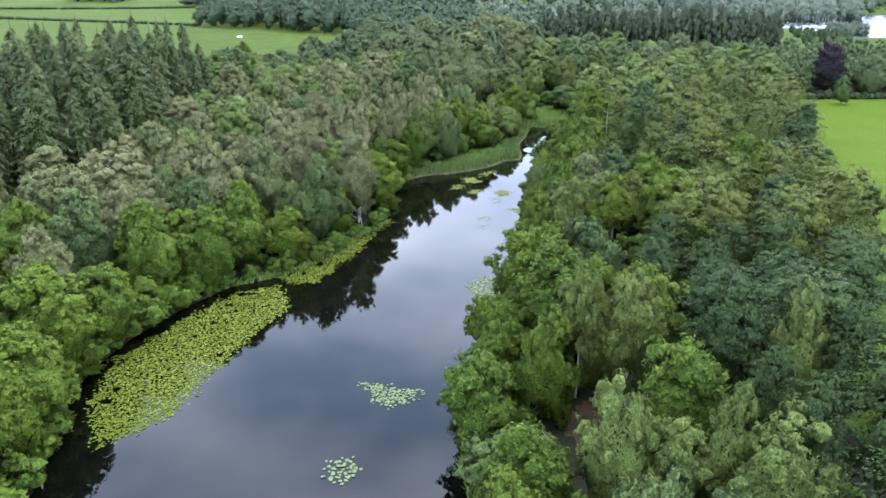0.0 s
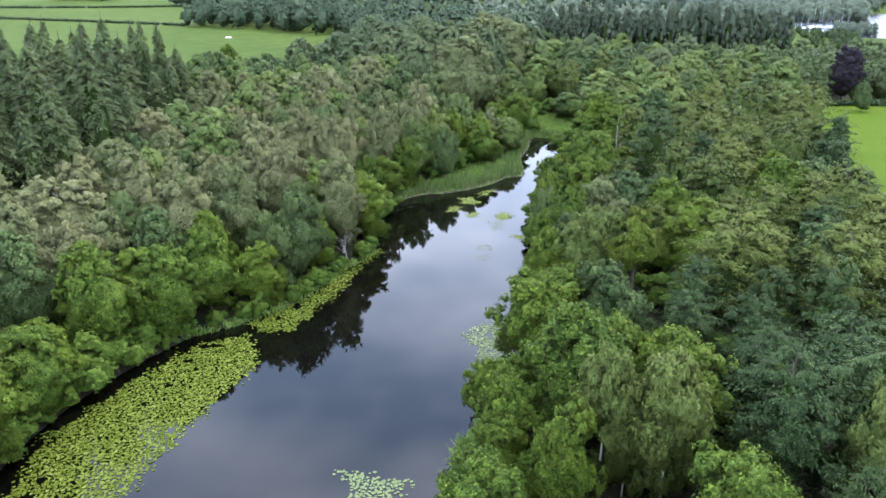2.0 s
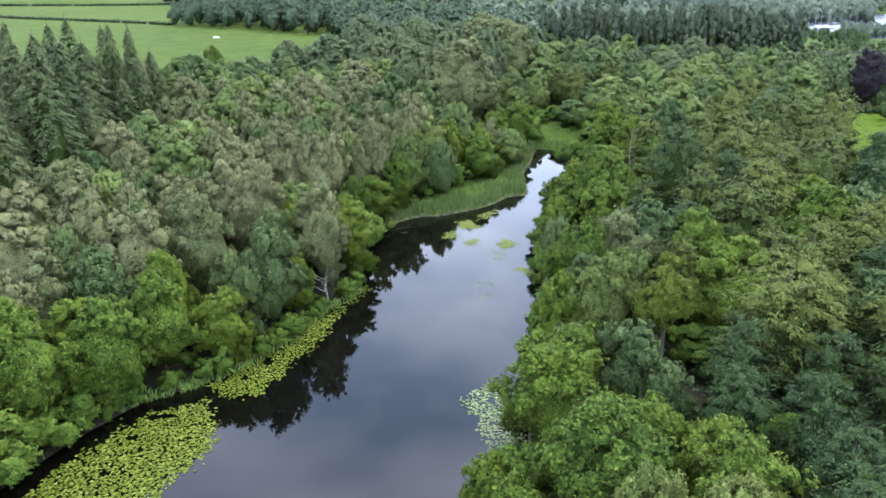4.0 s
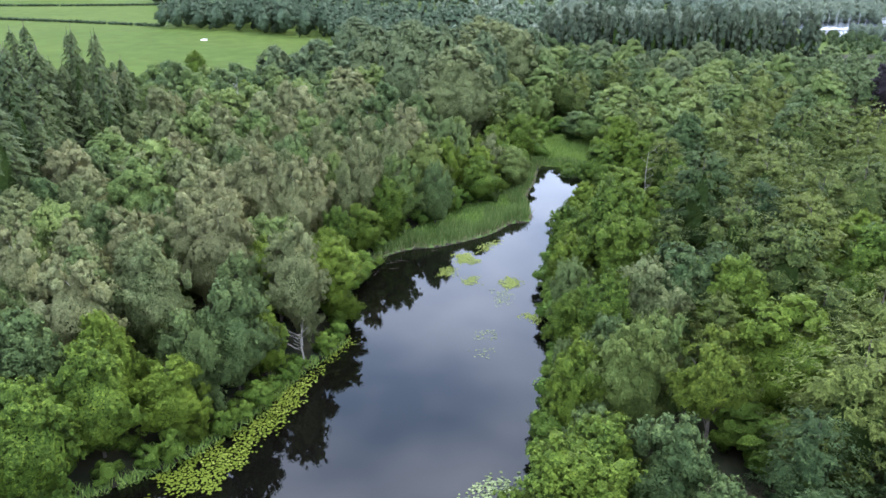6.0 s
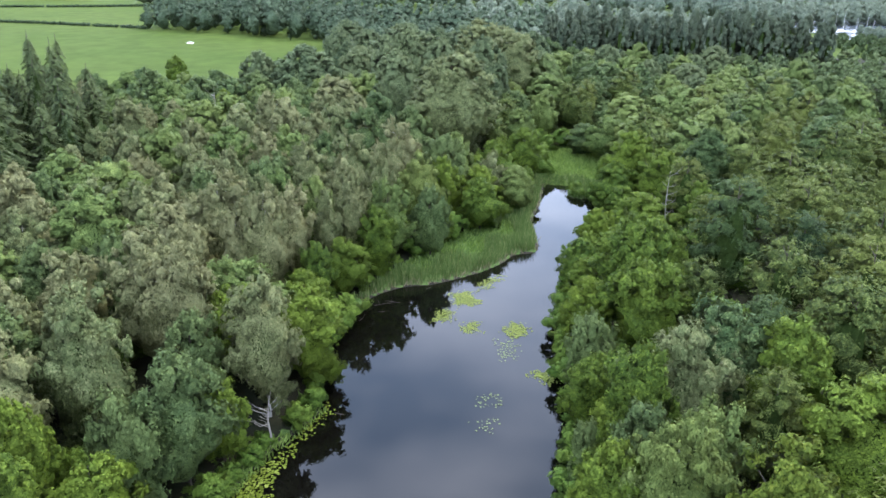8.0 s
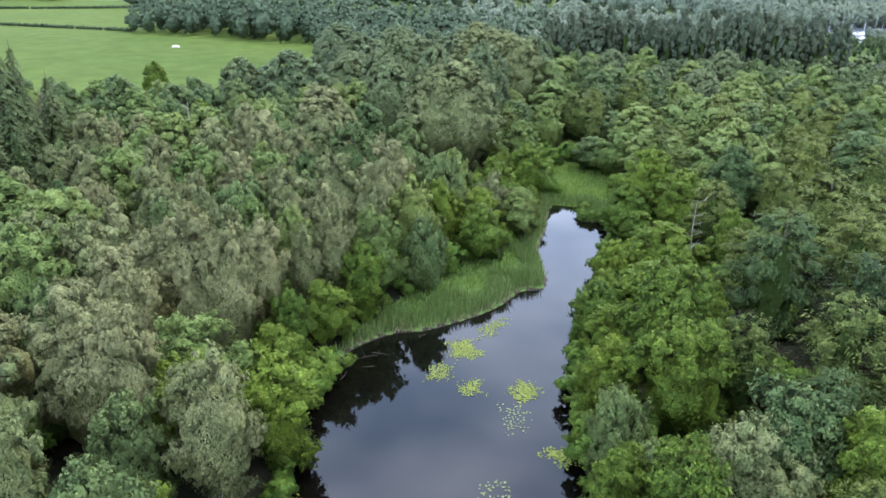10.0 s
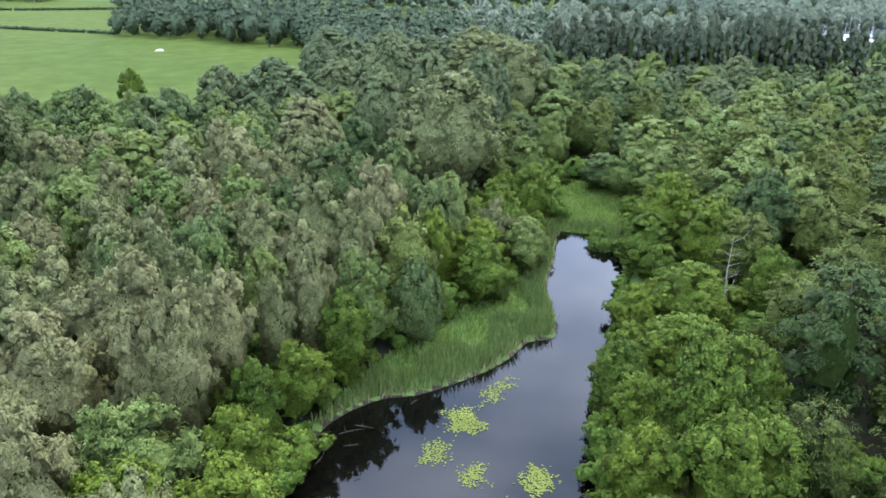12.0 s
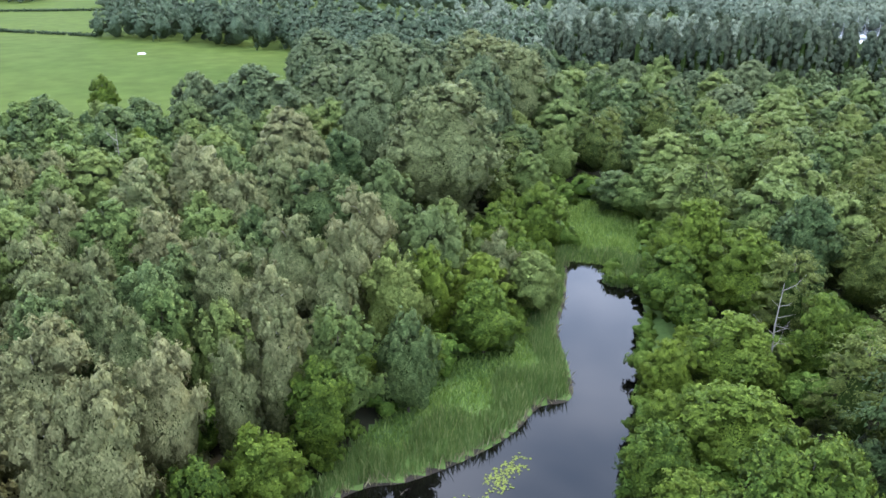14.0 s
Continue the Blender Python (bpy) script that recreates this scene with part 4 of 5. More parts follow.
def wood_east(x, y, d):
    if x > 49 + 0.35 * (y - 77) or y > 262:
        return None
    k = rs.random()
    if y > 172 and d < 8:
        return ("alder", rs.uniform(5.5, 8.5), rs.uniform(0.9, 1.1)) if d > 4 else None
    if 84 < y < 102 and d < 4.2:
        return None
    if d < 6 and y < 90:
        return ("alder", rs.uniform(7, 9.5), rs.uniform(0.8, 1.0))
    if d < 7:
        return ("alder" if k < 0.8 else "downy", rs.uniform(12, 15), rs.uniform(0.8, 1.0))
    if y > 195:
        return ("ash" if k < 0.3 else "sycamore" if k < 0.42 else "beech" if k < 0.85 else "downy", rs.uniform(10, 16), rs.uniform(1.0, 1.35))
    if k < 0.86 or y < 80:
        dark = 1.0 if y < 80 else 0.88 if y < 92 else 0.4 if 115 < y < 160 and x > 31 else 0.04
        return ("hemlock" if rs.random() < dark else "beech", rs.uniform(13.0, 19.0), rs.uniform(0.95, 1.3))
    return ("alder" if rs.random() < 0.5 else "sycamore", rs.uniform(13, 16), rs.uniform(0.8, 1.0))


def wood_north(x, y, d):
    if (y > 262 - 0.1 * (x + 40) and x < -44) or (y < 262 and x > 45 and x > 49 + 0.35 * (y - 77)):
        return None
    if 18 < x < 50 and y < 262:
        return ("sycamore", rs.uniform(6.5, 10.5), rs.uniform(1.1, 1.4))
    if y < 236 and x > -12:
        return ("sycamore", rs.uniform(7, 11), rs.uniform(0.95, 1.2))
    if y > 268 and x < -32:
        return None
    if x > 38:
        return (("ash", "oak", "sycamore")[rs.randrange(3)], rs.uniform(9, 15), rs.uniform(1.1, 1.4))
    if rs.random() < 0.65:
        return ("oak", rs.uniform(10, 14) + (5 if y > 285 else 0), rs.uniform(0.95, 1.3))
    return ("sycamore", rs.uniform(9, 13), rs.uniform(0.95, 1.25))


shrub_line(LEFT_LINE, 34, 95, 1.7, 2.2, 4.4)
shrub_line(LEFT_LINE, 95, 130, 2.2, 1.6, 3.2)
shrub_line(LEFT_LINE, 130, 151, 1.7, 2.2, 4.4)
shrub_line(smooth_line(REED_BACK), 154, 209, 2.6, 1.8, 3.4)
shrub_line(RIGHT_LINE, 103, 176, 2.6, 2.2, 4.5)
shrub_line(RIGHT_LINE, 176, 208, 2.0, 1.2, 2.2)
for x, y in [(24, 214), (25.5, 221), (27, 228), (29, 234), (32, 238), (35, 237.5), (38, 238.5), (41.5, 237.5), (44, 234), (44.5, 229), (42, 222), (39.5, 215.5), (37.5, 209.5), (35.5, 204)]:
    plant("hazel", x + rs.uniform(-0.6, 0.6), y + rs.uniform(-0.6, 0.6), rs.uniform(2.4, 4.6), rs.uniform(1.0, 1.4))
fill(-45, 26, 30, 225, 5000, bank_west)
fill(1, 40, 30, 240, 2500, bank_east)
fill(-110, 24, 34, 262, 9000, wood_west)
fill(2, 118, 34, 262, 7000, wood_east)
fill(-46, 110, 205, 335, 2500, wood_north)


def underwood(x, y, d):
    if y > 255 or (x > 0 and x > 46 + 0.35 * (y - 77)) or x < -95:
        return None
    return ("hazel", rs.uniform(3.2, 5.5), rs.uniform(1.1, 1.5))


fill(-60, 24, 40, 240, 2600, underwood)
fill(2, 90, 40, 240, 2600, underwood)
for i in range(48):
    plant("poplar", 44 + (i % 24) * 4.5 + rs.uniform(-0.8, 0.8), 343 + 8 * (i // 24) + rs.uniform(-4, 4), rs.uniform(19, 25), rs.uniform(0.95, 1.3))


# far woods: one mass of many small trees each
def far_wood(name, label, spots, mat=M_HAZEWOOD, seed=1, n=190):
    rng = np.random.default_rng(seed)
    pieces, ways = [], []
    for x, y, h in spots:
        r = h * rng.uniform(0.30, 0.44)
        c, s = boughs_on(rng, h, 0.0, r, 26, r * 0.30, dome, 2)
        o = np.array([x, y, ground_z(x, y)])
        d = unit(c - np.array([0, 0, 0.4 * h]))
        v, f = joined([sprigs_on(rng, c, s, d, n, 0.72, 0.75, 0.0, 1.0, 0.9), kernels(rng, c, s, 0.66, 0.95), hull(c, s, 0.66, 5, 9)])
        ways.append(unit(unit(v - np.array([0, 0, 0.42 * h])) + 0.4 * unit(v - c[np.argmin(np.linalg.norm(v[:, None] - c[None], axis=2), axis=1)])))
        pieces.append((v + o, f))
    v, f = joined(pieces)
    ob = mesh_object(name, v, f, mat)
    ob.data.attributes.new("outward", 'FLOAT_VECTOR', 'POINT').data.foreach_set("vector", np.concatenate(ways).ravel())
    return tagged(ob, label, "woodland", kind="stuff")


def spots_in(poly, gap, h0, h1, seed):
    rr = random.Random(seed)
    poly = np.array(poly, float)
    out = []
    xs = [rr.uniform(poly[:, 0].min(), poly[:, 0].max()) for _ in range(6000)]
    ys = [rr.uniform(poly[:, 1].min(), poly[:, 1].max()) for _ in range(6000)]
    for x, y, ok in zip(xs, ys, inside(poly, xs, ys)):
        if ok and abs(x) < 0.63 * y + 20 and all((x - a) ** 2 + (y - b) ** 2 > gap * gap for a, b, _ in out):
            out.append((x, y, rr.uniform(h0, h1)))
    return out


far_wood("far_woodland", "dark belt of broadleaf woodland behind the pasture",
         spots_in([(-158, 484), (-50, 432), (-40, 400), (-30, 340), (60, 340), (60, 420), (-20, 470), (-60, 520), (-140, 530)], 9.5, 13, 22, 3), M_HAZEDARK, seed=3)
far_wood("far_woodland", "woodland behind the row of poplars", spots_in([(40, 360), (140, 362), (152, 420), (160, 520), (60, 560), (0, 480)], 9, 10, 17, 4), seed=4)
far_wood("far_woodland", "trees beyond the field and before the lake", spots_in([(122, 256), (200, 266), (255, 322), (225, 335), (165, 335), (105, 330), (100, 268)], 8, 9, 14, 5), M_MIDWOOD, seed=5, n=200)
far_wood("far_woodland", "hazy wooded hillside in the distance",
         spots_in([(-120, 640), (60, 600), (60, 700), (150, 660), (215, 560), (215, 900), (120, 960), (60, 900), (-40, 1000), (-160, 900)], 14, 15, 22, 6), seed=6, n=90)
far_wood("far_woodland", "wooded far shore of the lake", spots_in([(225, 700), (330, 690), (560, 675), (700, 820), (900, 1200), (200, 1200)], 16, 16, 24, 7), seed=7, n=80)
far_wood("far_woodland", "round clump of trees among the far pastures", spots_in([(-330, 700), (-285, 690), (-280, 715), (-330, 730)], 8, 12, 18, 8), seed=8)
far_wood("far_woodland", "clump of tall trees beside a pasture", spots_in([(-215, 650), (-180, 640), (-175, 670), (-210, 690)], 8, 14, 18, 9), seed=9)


def hedge(pts, h, w, seed, label):
    rng = np.random.default_rng(seed)
    pieces = []
    for (x0, y0), (x1, y1) in zip(pts, pts[1:]):
        n = int(math.hypot(x1 - x0, y1 - y0) / 1.6)
        for i in range(n):
            if rng.random() < 0.02:
                continue
            t = i / n
            x, y = x0 + (x1 - x0) * t, y0 + (y1 - y0) * t
            c = np.array([(x, y, ground_z(x, y) + h * 0.45)]); s = np.array([h * rng.uniform(0.5, 0.75)])
            v, f = leaves_on(rng, c, s, 14, 1.0, 0.7, 0.1)
            pieces += [(v, f)] + cores(c, s)
    v, f = joined(pieces)
    return tagged(mesh_object("hedge", v, f, M_HEDGE), label, "hedge", kind="stuff")


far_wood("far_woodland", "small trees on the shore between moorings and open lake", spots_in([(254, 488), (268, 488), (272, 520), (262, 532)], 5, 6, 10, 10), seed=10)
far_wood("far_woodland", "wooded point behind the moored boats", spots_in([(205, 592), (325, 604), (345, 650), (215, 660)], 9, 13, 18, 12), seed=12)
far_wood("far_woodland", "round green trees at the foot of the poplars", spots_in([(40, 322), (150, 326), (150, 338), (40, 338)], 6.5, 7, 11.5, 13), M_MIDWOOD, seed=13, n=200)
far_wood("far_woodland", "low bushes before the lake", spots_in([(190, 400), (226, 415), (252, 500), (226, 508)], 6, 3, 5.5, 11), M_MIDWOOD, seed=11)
hedge([(-330, 545), (-215, 508), (-152, 484)], 1.8, 1.5, 1, "low dark hedge between two pastures")
hedge([(-420, 610), (-265, 625), (-195, 636)], 1.8, 1.5, 2, "low dark hedge between far pastures")
hedge([(88, 247), (150, 250), (230, 262)], 2.0, 1.5, 3, "hedge along the far side of the bright field")


# ---- water plants, reeds ----
def grass(name, label, category, poly, count, h0, h1, width, mat, seed, bow=0.25, keep=None):
    """A stand of upright blades on land or in shallow water."""
    rng = np.random.default_rng(seed)
    poly = np.asarray(poly, float)
    x = rng.uniform(poly[:, 0].min(), poly[:, 0].max(), count * 4)
    y = rng.uniform(poly[:, 1].min(), poly[:, 1].max(), count * 4)
    ok = inside(poly, x, y)
    if keep is not None:
        ok &= keep(x, y, rng)
    x, y = x[ok][:count], y[ok][:count]
    z = np.maximum(land(x, y), -0.3)
    n = len(x)
    an, h = rng.uniform(0, 6.283, n), rng.uniform(h0, h1, n) * (0.85 + 0.3 * np.sin(x * 0.9) * np.sin(y * 0.7))
    w = width * rng.uniform(0.6, 1.4, n)
    side = np.stack([np.cos(an), np.sin(an), 0 * an], 1)
    lean = rng.normal(0, bow, (n, 3)) * h[:, None]
    lean[:, 2] = h
    p = np.stack([x, y, z], 1)
    v = np.stack([p - side * w[:, None] * 0.5, p + side * w[:, None] * 0.5, p + lean * 0.6 + side * w[:, None] * 0.45,
                  p + lean * np.array([1.25, 1.25, 1.0])], 1).reshape(-1, 3)
    f = [q for i in range(n) for q in ((4 * i, 4 * i + 1, 4 * i + 2), (4 * i, 4 * i + 2, 4 * i + 3))]
    return tagged(mesh_object(name, v, f, mat), label, category, kind="stuff")


grass("reed_bed", "dense stand of tall green reeds at the water's edge", "reeds", REEDS, 15000, 1.2, 2.1, 0.10, M_REED, 21, 0.12,
      lambda x, y, rng: (from_water(x, y) > 0.45) & (from_water(x, y) < 5.0 + 1.6 * np.sin(0.5 * x + 0.3 * y)))
grass("sedge_meadow", "bright yellow-green sedge behind the reeds", "sedge", REEDS, 9000, 0.5, 1.0, 0.12, M_SEDGE, 22, 0.35, lambda x, y, rng: from_water(x, y) > 3.6)
grass("sedge_meadow", "bright grassy marsh at the pond's far end", "sedge", MEADOW, 9000, 0.5, 1.1, 0.13, M_SEDGE, 23, 0.3)
grass("reed_bed", "fringe of straw-coloured dead reeds along the water", "reeds", REEDS, 5000, 0.5, 1.25, 0.08,
      foliage("dead_reed_blades", (0.15, 0.14, 0.07), (0.22, 0.195, 0.105), (0.27, 0.24, 0.14), 0.2, leaf=0), 24, 0.3, lambda x, y, rng: from_water(x, y) < 0.7)
grass("reed_bed", "reeds round the far end of the pond", "reeds", [(22, 207), (31, 205), (28, 201), (29, 198), (33.5, 198), (36, 206), (33, 211), (23, 212)], 2600, 1.0, 1.8, 0.11, M_REED, 25, 0.12,
      lambda x, y, rng: (from_water(x, y) > -0.3))
grass("bank_sedge", "lush sedge tufts along the pond's bank", "sedge", [(-31.5, 97), (-24, 101), (-17, 110), (-13, 119), (-9.3, 127), (-12, 129), (-17, 119), (-21, 111), (-28, 103), (-33, 99)],
      4000, 0.5, 1.2, 0.12, M_SEDGE, 26, 0.35, lambda x, y, rng: (from_water(x, y) > -0.6) & (from_water(x, y) < 1.3 + np.sin(0.6 * y)))
grass("bank_sedge", "tall sedge and grass on the near bank", "sedge", [(1.0, 50), (0.8, 60), (0.6, 70), (1.4, 76), (8, 76), (9, 66), (9, 50)],
      6000, 0.6, 1.5, 0.12, M_SEDGE, 27, 0.3, lambda x, y, rng: from_water(x, y) > -0.6)

PAD_MESHES = {}


def pad_mesh(mat, k):
    """A round floating leaf with its notch, slightly dished."""
    if (mat.name, k) not in PAD_MESHES:
        rng = np.random.default_rng(50 + k)
        n = 10
        v = [(0, 0, 0.0)]
        for i in range(n):
            an = 0.25 + (2 * math.pi - 0.5) * i / (n - 1)
            r = 1.0 + rng.uniform(-0.08, 0.06)
            v.append((r * math.cos(an), 0.92 * r * math.sin(an), 0.04 + rng.uniform(0, 0.05)))
        me = bpy.data.meshes.new("lily_pad")
        me.from_pydata(v, [], [(0, i, i + 1) for i in range(1, n)])
        me.materials.append(mat)
        PAD_MESHES[mat.name, k] = me
    return PAD_MESHES[mat.name, k]


def lily_patch(label, poly, gap, size, mat, seed, singles=None, holes=0.0):
    """Floating pads inside an outline. singles: which of them are pieces of their own; the rest are joined."""
    rng = np.random.default_rng(seed)
    poly = np.asarray(poly, float)
    xs, ys = np.arange(poly[:, 0].min() - 1, poly[:, 0].max() + 1, gap), np.arange(poly[:, 1].min() - 1, poly[:, 1].max() + 1, gap)
    X, Y = (a.ravel() for a in np.meshgrid(xs, ys))
    X, Y = X + rng.normal(0, gap * 0.28, X.shape), Y + rng.normal(0, gap * 0.28, Y.shape)
    ragged = edge_distance(poly, X, Y) * np.where(inside(poly, X, Y), 1, -1)
    gaps = np.array([noise.noise((x * 0.55, y * 0.55, seed)) for x, y in zip(X, Y)])
    ok = (ragged + rng.normal(0, 0.35, X.shape) + 0.9 * gaps > 0) & (gaps < 0.52 - holes) & (rng.random(X.shape) > 0.06 + holes * 0.3) & (from_water(X, Y) < -0.1)
    X, Y = X[ok], Y[ok]
    top = new("lily_pad_patch")
    top.location = (float(X.mean()), float(Y.mean()), 0.0)
    tagged(top, label, "water lilies", group="water lily patches")
    vs, fs, n, made = [], [], 0, 0
    for x, y in zip(X, Y):
        k = int(rng.integers(0, 6))
        r = size * rng.uniform(0.65, 1.25)
        m = pose(x - top.location.x, y - top.location.y, 0.012 + rng.uniform(0, 0.03), rng.normal(0, 4), rng.normal(0, 4), rng.uniform(0, 360)) @ Matrix.Diagonal((r, r, r, 1))
        if made < 290 and (singles is None or singles(x, y)):
            p = new("lily_pad", pad_mesh(mat, k))
            p.parent = top
            p.matrix_basis = m
            made += 1
        else:
            me = pad_mesh(mat, k)
            vs += [(m @ v.co)[:] for v in me.vertices]
            fs += [tuple(i + n for i in q.vertices) for q in me.polygons]
            n += len(me.vertices)
    if vs:
        tagged(mesh_object("pad_raft", vs, fs, mat, top), kind="stuff")
    return top


lily_patch("broad bed of yellow-green water lily pads", [(-33, 60), (-30.7, 62.1), (-28, 65.6), (-26, 74), (-23.4, 83.7), (-20.8, 90.2), (-21.4, 94), (-24, 98.5), (-30.1, 94.7), (-34.2, 86),
           (-38.3, 77.3), (-37.2, 67)], 0.25, 0.155, M_PAD, 31, lambda x, y: y < 69)
lily_patch("narrow bed of yellow-green lily pads along the bank", [(-24, 101.5), (-22.1, 99.5), (-18.3, 98.9), (-15.7, 106.3), (-13.8, 111.5), (-12.4, 116.5), (-13.0, 118.4), (-15.1, 116.3), (-18, 110)],
           0.25, 0.15, M_PAD, 32, lambda x, y: y < 107)
lily_patch("thin fringe of floating leaves along the bank", [(-13.4, 118), (-12.4, 117), (-10.6, 122), (-8.6, 127), (-9.6, 127.8), (-11.8, 123)], 0.30, 0.13, M_PAD, 45, holes=0.2)
lily_patch("small raft of pale green lily pads", [(-8.8, 71.8), (-6.5, 71.2), (-2.4, 70.3), (-3.4, 68.8), (-5.5, 67.2), (-7.4, 68.4)], 0.27, 0.16, M_PADPALE, 33, holes=0.02)
lily_patch("loose scatter of pale lily pads", [(-11.0, 57.8), (-9, 58.6), (-7.6, 56.8), (-8.8, 54.6), (-10.6, 55.8)], 0.40, 0.2, M_PADPALE, 34, holes=0.12)
lily_patch("pale lily pads under the overhanging trees", [(3.3, 98.6), (5.5, 101), (8.6, 101.5), (9.4, 93), (8.6, 86.5), (6.4, 86.3), (5.4, 92)], 0.28, 0.16, M_PADPALE, 35)
lily_patch("yellow-green floating leaves on open water", [(10.4, 144.3), (11.6, 146.2), (13.2, 146.0), (13.4, 143.6), (11.6, 142.4)], 0.17, 0.12, M_ALGAE, 36, holes=0.04)
lily_patch("few pale floating leaves on open water", [(6.5, 129.8), (8.6, 129.8), (8.8, 127.2), (6.4, 127.2)], 0.34, 0.11, M_PADPALE, 37, holes=0.22)
lily_patch("few pale floating leaves on open water", [(6.0, 125.4), (7.6, 125.2), (7.6, 122.6), (6.0, 122.6)], 0.38, 0.11, M_PADPALE, 44, holes=0.25)
lily_patch("few pale floating leaves on open water", [(9.4, 142), (11.8, 142), (11.4, 137), (9.4, 137)], 0.36, 0.11, M_PADPALE, 38, holes=0.24)
lily_patch("small raft of yellow-green leaves beside the bank", [(12.6, 134.4), (14.8, 134.2), (15.2, 132.2), (13.6, 131.8)], 0.17, 0.12, M_ALGAE, 39, holes=0.04)
lily_patch("yellow-green algae and leaves on the water", [(4.2, 155.4), (6.2, 156), (8.0, 152.6), (6.4, 151.4), (4.4, 152.2)], 0.15, 0.11, M_ALGAE, 40, holes=0.05)
lily_patch("yellow-green algae and leaves on the water", [(2.0, 150.2), (4.4, 149.8), (4.4, 147.4), (1.8, 147.2)], 0.18, 0.11, M_ALGAE, 41, holes=0.12)
lily_patch("yellow-green algae and leaves on the water", [(5.6, 146.4), (7.4, 146.6), (7.4, 144.0), (5.4, 143.8)], 0.16, 0.11, M_ALGAE, 42, holes=0.08)
lily_patch("yellow-green algae and leaves on the water", [(8.6, 159.6), (11.4, 162), (11.6, 160), (9.4, 157), (7.6, 156)], 0.20, 0.11, M_ALGAE, 43, holes=0.2)


# ---- dead wood, small things ----
def dead_tree(name, label, x, y, h, seed, branches=9):
    rng = np.random.default_rng(seed)
    top = new(name)
    top.location = (x, y, ground_z(x, y))
    tagged(top, label, "dead tree")
    v, f = joined([tube([(0, 0, -0.4), (0.1, 0.05, h * 0.3), (-0.1, 0.15, h * 0.65), (0.05, 0.1, h)], [0.15, 0.11, 0.07, 0.02], 8)])
    mesh_object("trunk", v, f, M_DEAD, top, smooth=True)
    for i in range(branches):
        z = h * rng.uniform(0.45, 0.97)
        an = rng.uniform(0, 6.283)
        d = np.array([math.cos(an), math.sin(an), rng.uniform(0.1, 0.8)]); L = rng.uniform(0.8, 2.4)
        a = np.array([0, 0.1, z])
        p = [a, a + d * L * 0.5 + rng.normal(0, 0.1, 3), a + d * L + np.array([0, 0, 0.25 * L])]
        q = [p[1], p[1] + unit(d + rng.normal(0, 0.6, 3)) * L * 0.45]
        v, f = joined([tube(p, [0.036, 0.022, 0.008], 5), tube(q, [0.018, 0.006], 4)])
        mesh_object("branch", v, f, M_DEAD, top, smooth=True)
    return top


dead_tree("dead_tree", "bleached bare dead tree standing in the eastern wood", 37.4, 169.7, 13.0, 61, 10)
dead_tree("dead_tree", "bleached bare dead tree top among green crowns", -44.5, 221.0, 17.0, 62, 10)
dead_tree("dead_tree", "bare bleached dead shrub leaning from the bank", -13.9, 120.6, 4.4, 64, 14)
dead_tree("dead_tree", "bare grey dead tree behind the reeds", -1.0, 184.0, 10.5, 63, 12)


def log(x, y, an, L, r, seed):
    rng = np.random.default_rng(seed)
    d = np.array([math.cos(an), math.sin(an), 0.0])
    p = [np.array([x, y, 0.03]) + d * L * t + rng.normal(0, 0.08, 3) * np.array([1, 1, 0.3]) for t in (0, 0.35, 0.7, 1)]
    v, f = joined([tube(p, [r, r * 0.9, r * 0.7, r * 0.3], 7), tube([p[1], p[1] + np.array([-d[1], d[0], 0.5]) * L * 0.25], [r * 0.5, r * 0.15], 5)])
    ob = mesh_object("fallen_branch", v, f, M_BARK, smooth=True)
    return tagged(ob, "dark half-sunk fallen branch lying in the shallow water", "driftwood", group="fallen branches")


for i, (x, y, an, L) in enumerate([(-6.4, 151.6, 0.35, 5), (-4.9, 153.0, -0.3, 4), (0.5, 156.6, 0.8, 2.5), (-7.8, 147.0, 1.3, 3.5), (-5.6, 149.8, 0.1, 2.4), (-8.6, 126.4, -0.4, 2.5), (-13.8, 117.5, 2.3, 3.5)]):
    log(x, y, an, L * 0.55, 0.03, 80 + i)

sheet = new("white_sheet")
sheet.location = (-111.4, 424.7, ground_z(-111.4, 424.7))
tagged(sheet, "low white sheet-covered heap lying on the pasture", "tarpaulin")
bm = bmesh.new()
bmesh.ops.create_grid(bm, x_segments=10, y_segments=6, size=1.0)
for v in bm.verts:
    edge = max(abs(v.co.x), abs(v.co.y))
    v.co = Vector((v.co.x * 1.6, v.co.y * 1.1, 0.6 * (1 - edge ** 3) + 0.06 * math.sin(7 * v.co.x + 3 * v.co.y) - 0.02))
me = bpy.data.meshes.new("cover"); bm.to_mesh(me); bm.free(); me.materials.append(M_WHITE)
cover = new("cover", me); cover.parent = sheet

# wooden landing stage at the western bank
stage = new("landing_stage")
stage.location = (-36.2, 54.4, 0.0)
stage.rotation_euler = (0, 0, 0.45)
tagged(stage, "small weathered plank landing stage at the bank", "jetty")


def box(name, size, at, mat, parent, label=""):
    bm = bmesh.new()
    bmesh.ops.create_cube(bm, size=1.0)
    for v in bm.verts:
        v.co = Vector((v.co.x * size[0], v.co.y * size[1], v.co.z * size[2]))
    bmesh.ops.bevel(bm, geom=bm.edges[:], offset=min(size) * 0.12, segments=1, affect='EDGES')
    me = bpy.data.meshes.new(name); bm.to_mesh(me); bm.free(); me.materials.append(mat)
    ob = new(name, me); ob.parent = parent; ob.location = at
    if label:
        ob["label"] = label
    return ob


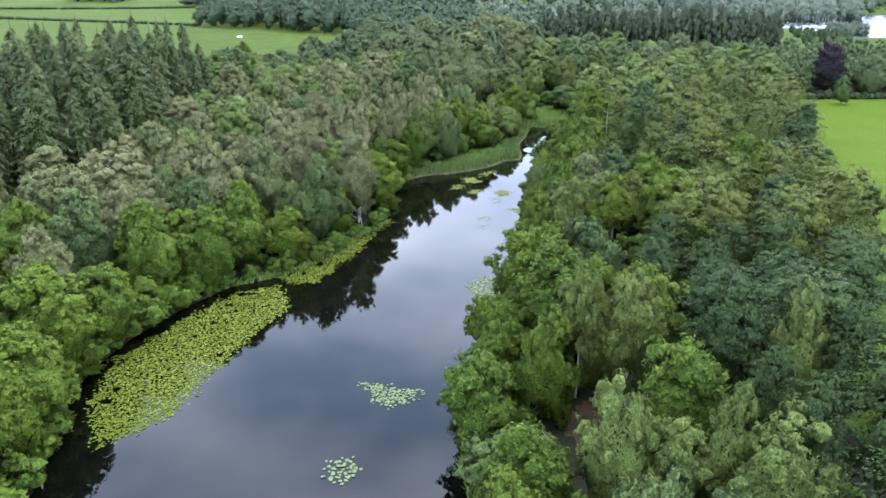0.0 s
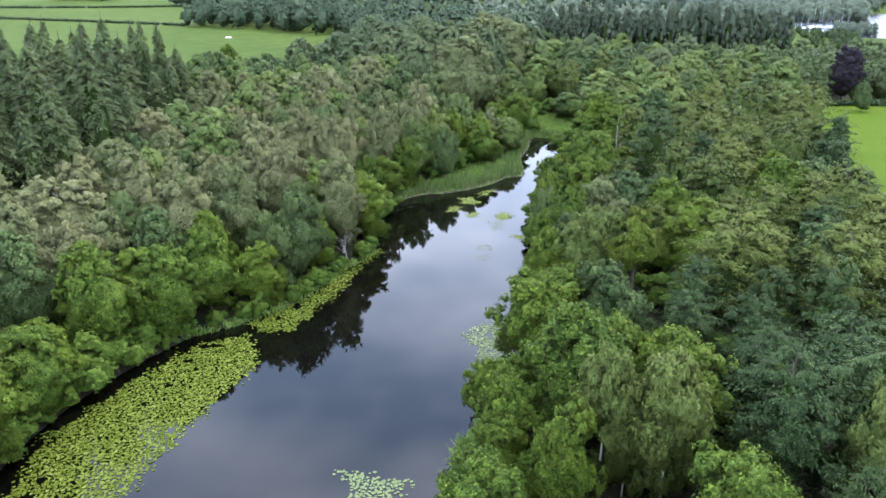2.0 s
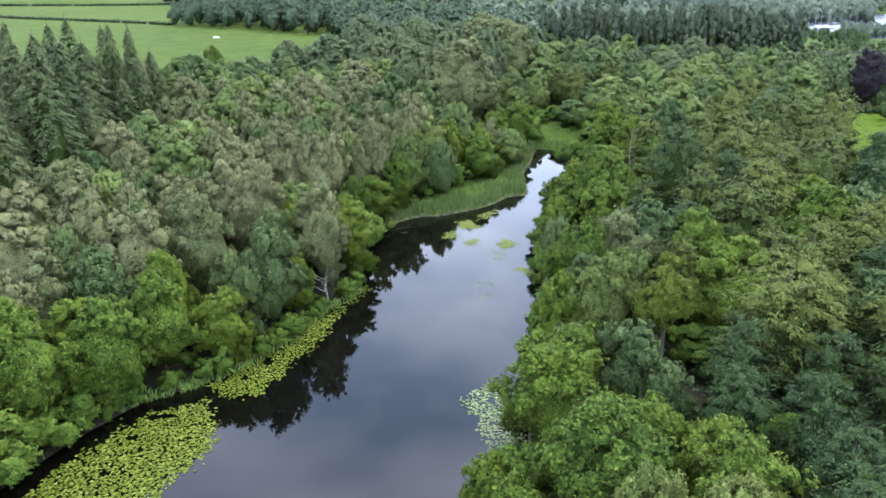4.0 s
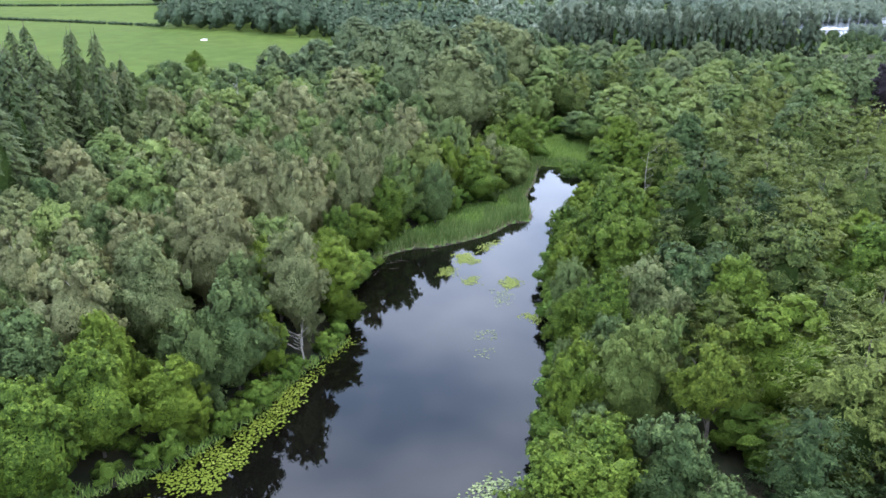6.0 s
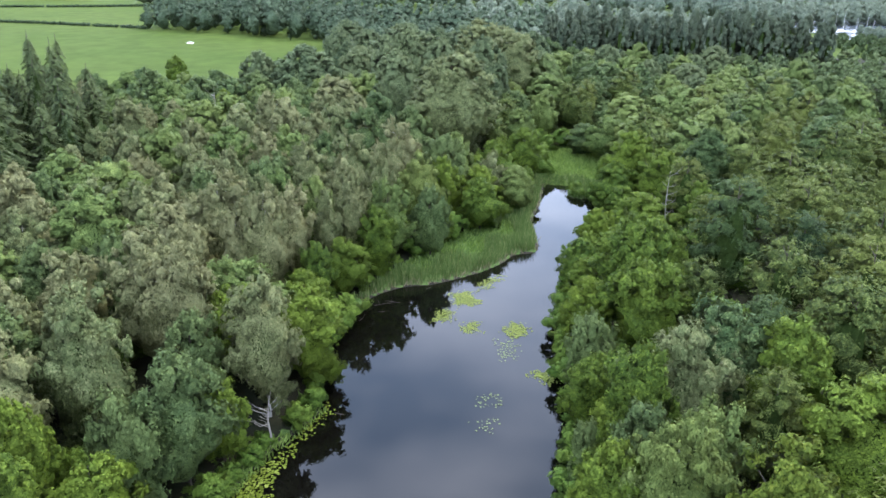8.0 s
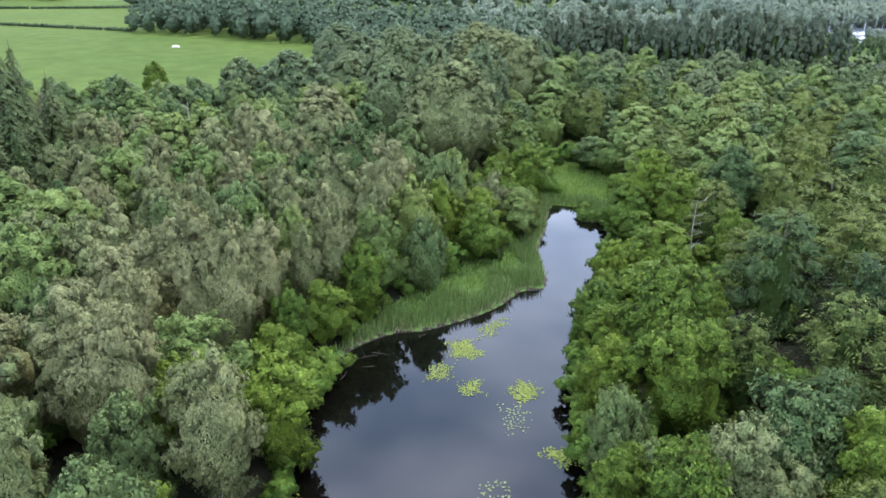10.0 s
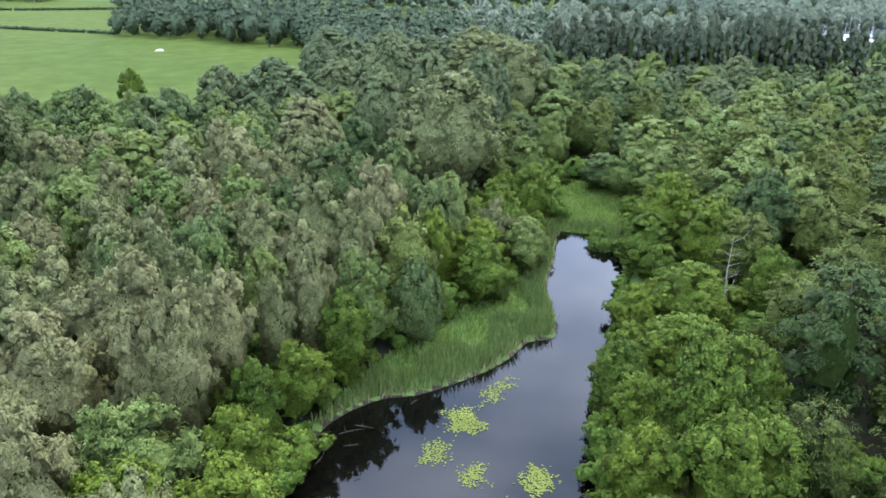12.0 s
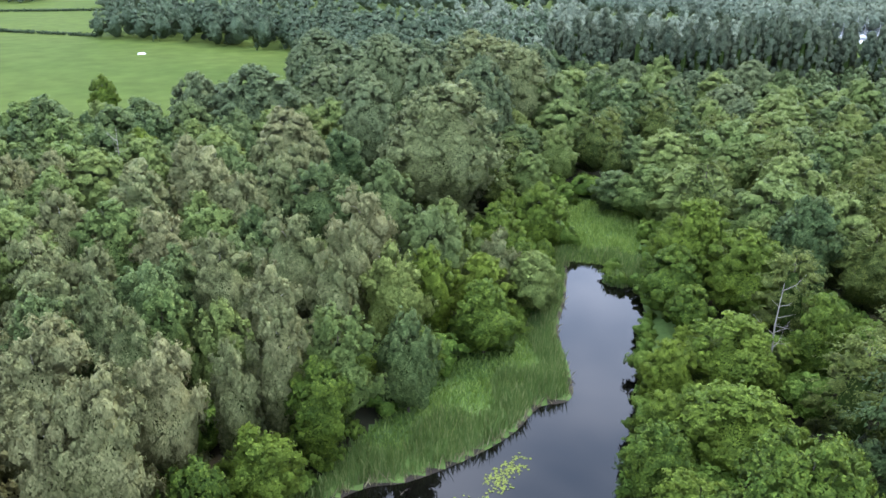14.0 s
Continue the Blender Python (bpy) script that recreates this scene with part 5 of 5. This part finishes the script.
for i in range(8):
    box("plank", (0.19, 1.5, 0.04), (-0.8 + i * 0.21, 0, 0.36), M_PLANK, stage)
for px, py in ((-0.75, -0.6), (-0.75, 0.6), (0.65, -0.6), (0.65, 0.6)):
    box("post", (0.11, 0.11, 1.3), (px, py, -0.28), M_PLANK, stage)

M_HULL = mottled("white_boat_hull", (0.80, 0.80, 0.80), (0.72, 0.72, 0.72), 0.5, 0.4)
M_SPAR = mottled("pale_mast", (0.6, 0.6, 0.6), (0.5, 0.5, 0.5), 0.5, 0.4)


def boat(x, y, an, L):
    top = new("sailing_boat")
    top.location, top.rotation_euler = (x, y, -0.6), (0, 0, an)
    tagged(top, "white moored sailing boat on the lake", "boat", group="moored boats")
    v, f = [], []
    secs = ((-0.5, 0.75, 0.9), (-0.25, 1.0, 0.85), (0.1, 0.95, 0.9), (0.35, 0.55, 1.0), (0.5, 0.04, 1.15))
    for t, w, h in secs:
        for s2, z in ((-1, h), (-0.7, 0.1), (0, -0.25), (0.7, 0.1), (1, h)):
            v.append((t * L, s2 * w * L * 0.16, z))
    for i in range(4):
        for k in range(4):
            f.append((i * 5 + k, i * 5 + k + 1, i * 5 + k + 6, i * 5 + k + 5))
        f.append((i * 5 + 4, i * 5, i * 5 + 5, i * 5 + 9))
    mesh_object("hull", v, f, M_HULL, top)
    box("cabin", (L * 0.35, L * 0.18, 0.6), (0.02 * L, 0, 1.15), M_HULL, top)
    tv, tf = tube([(0.1 * L, 0, 0.9), (0.1 * L, 0, 1.15 * L)], [0.09, 0.05], 6)
    mesh_object("mast", tv, tf, M_SPAR, top)
    tv, tf = tube([(0.1 * L, 0, 2.0), (-0.35 * L, 0, 1.9)], [0.16, 0.12], 6)
    mesh_object("furled_sail", tv, tf, M_WHITE, top)


for i in range(10):
    boat(240 + (i % 5) * 7.5 + rs.uniform(-1.5, 1.5), 525 + 24 * (i // 5) + rs.uniform(-5, 5), rs.uniform(-0.5, 0.5) + 0.3, rs.uniform(8, 12))
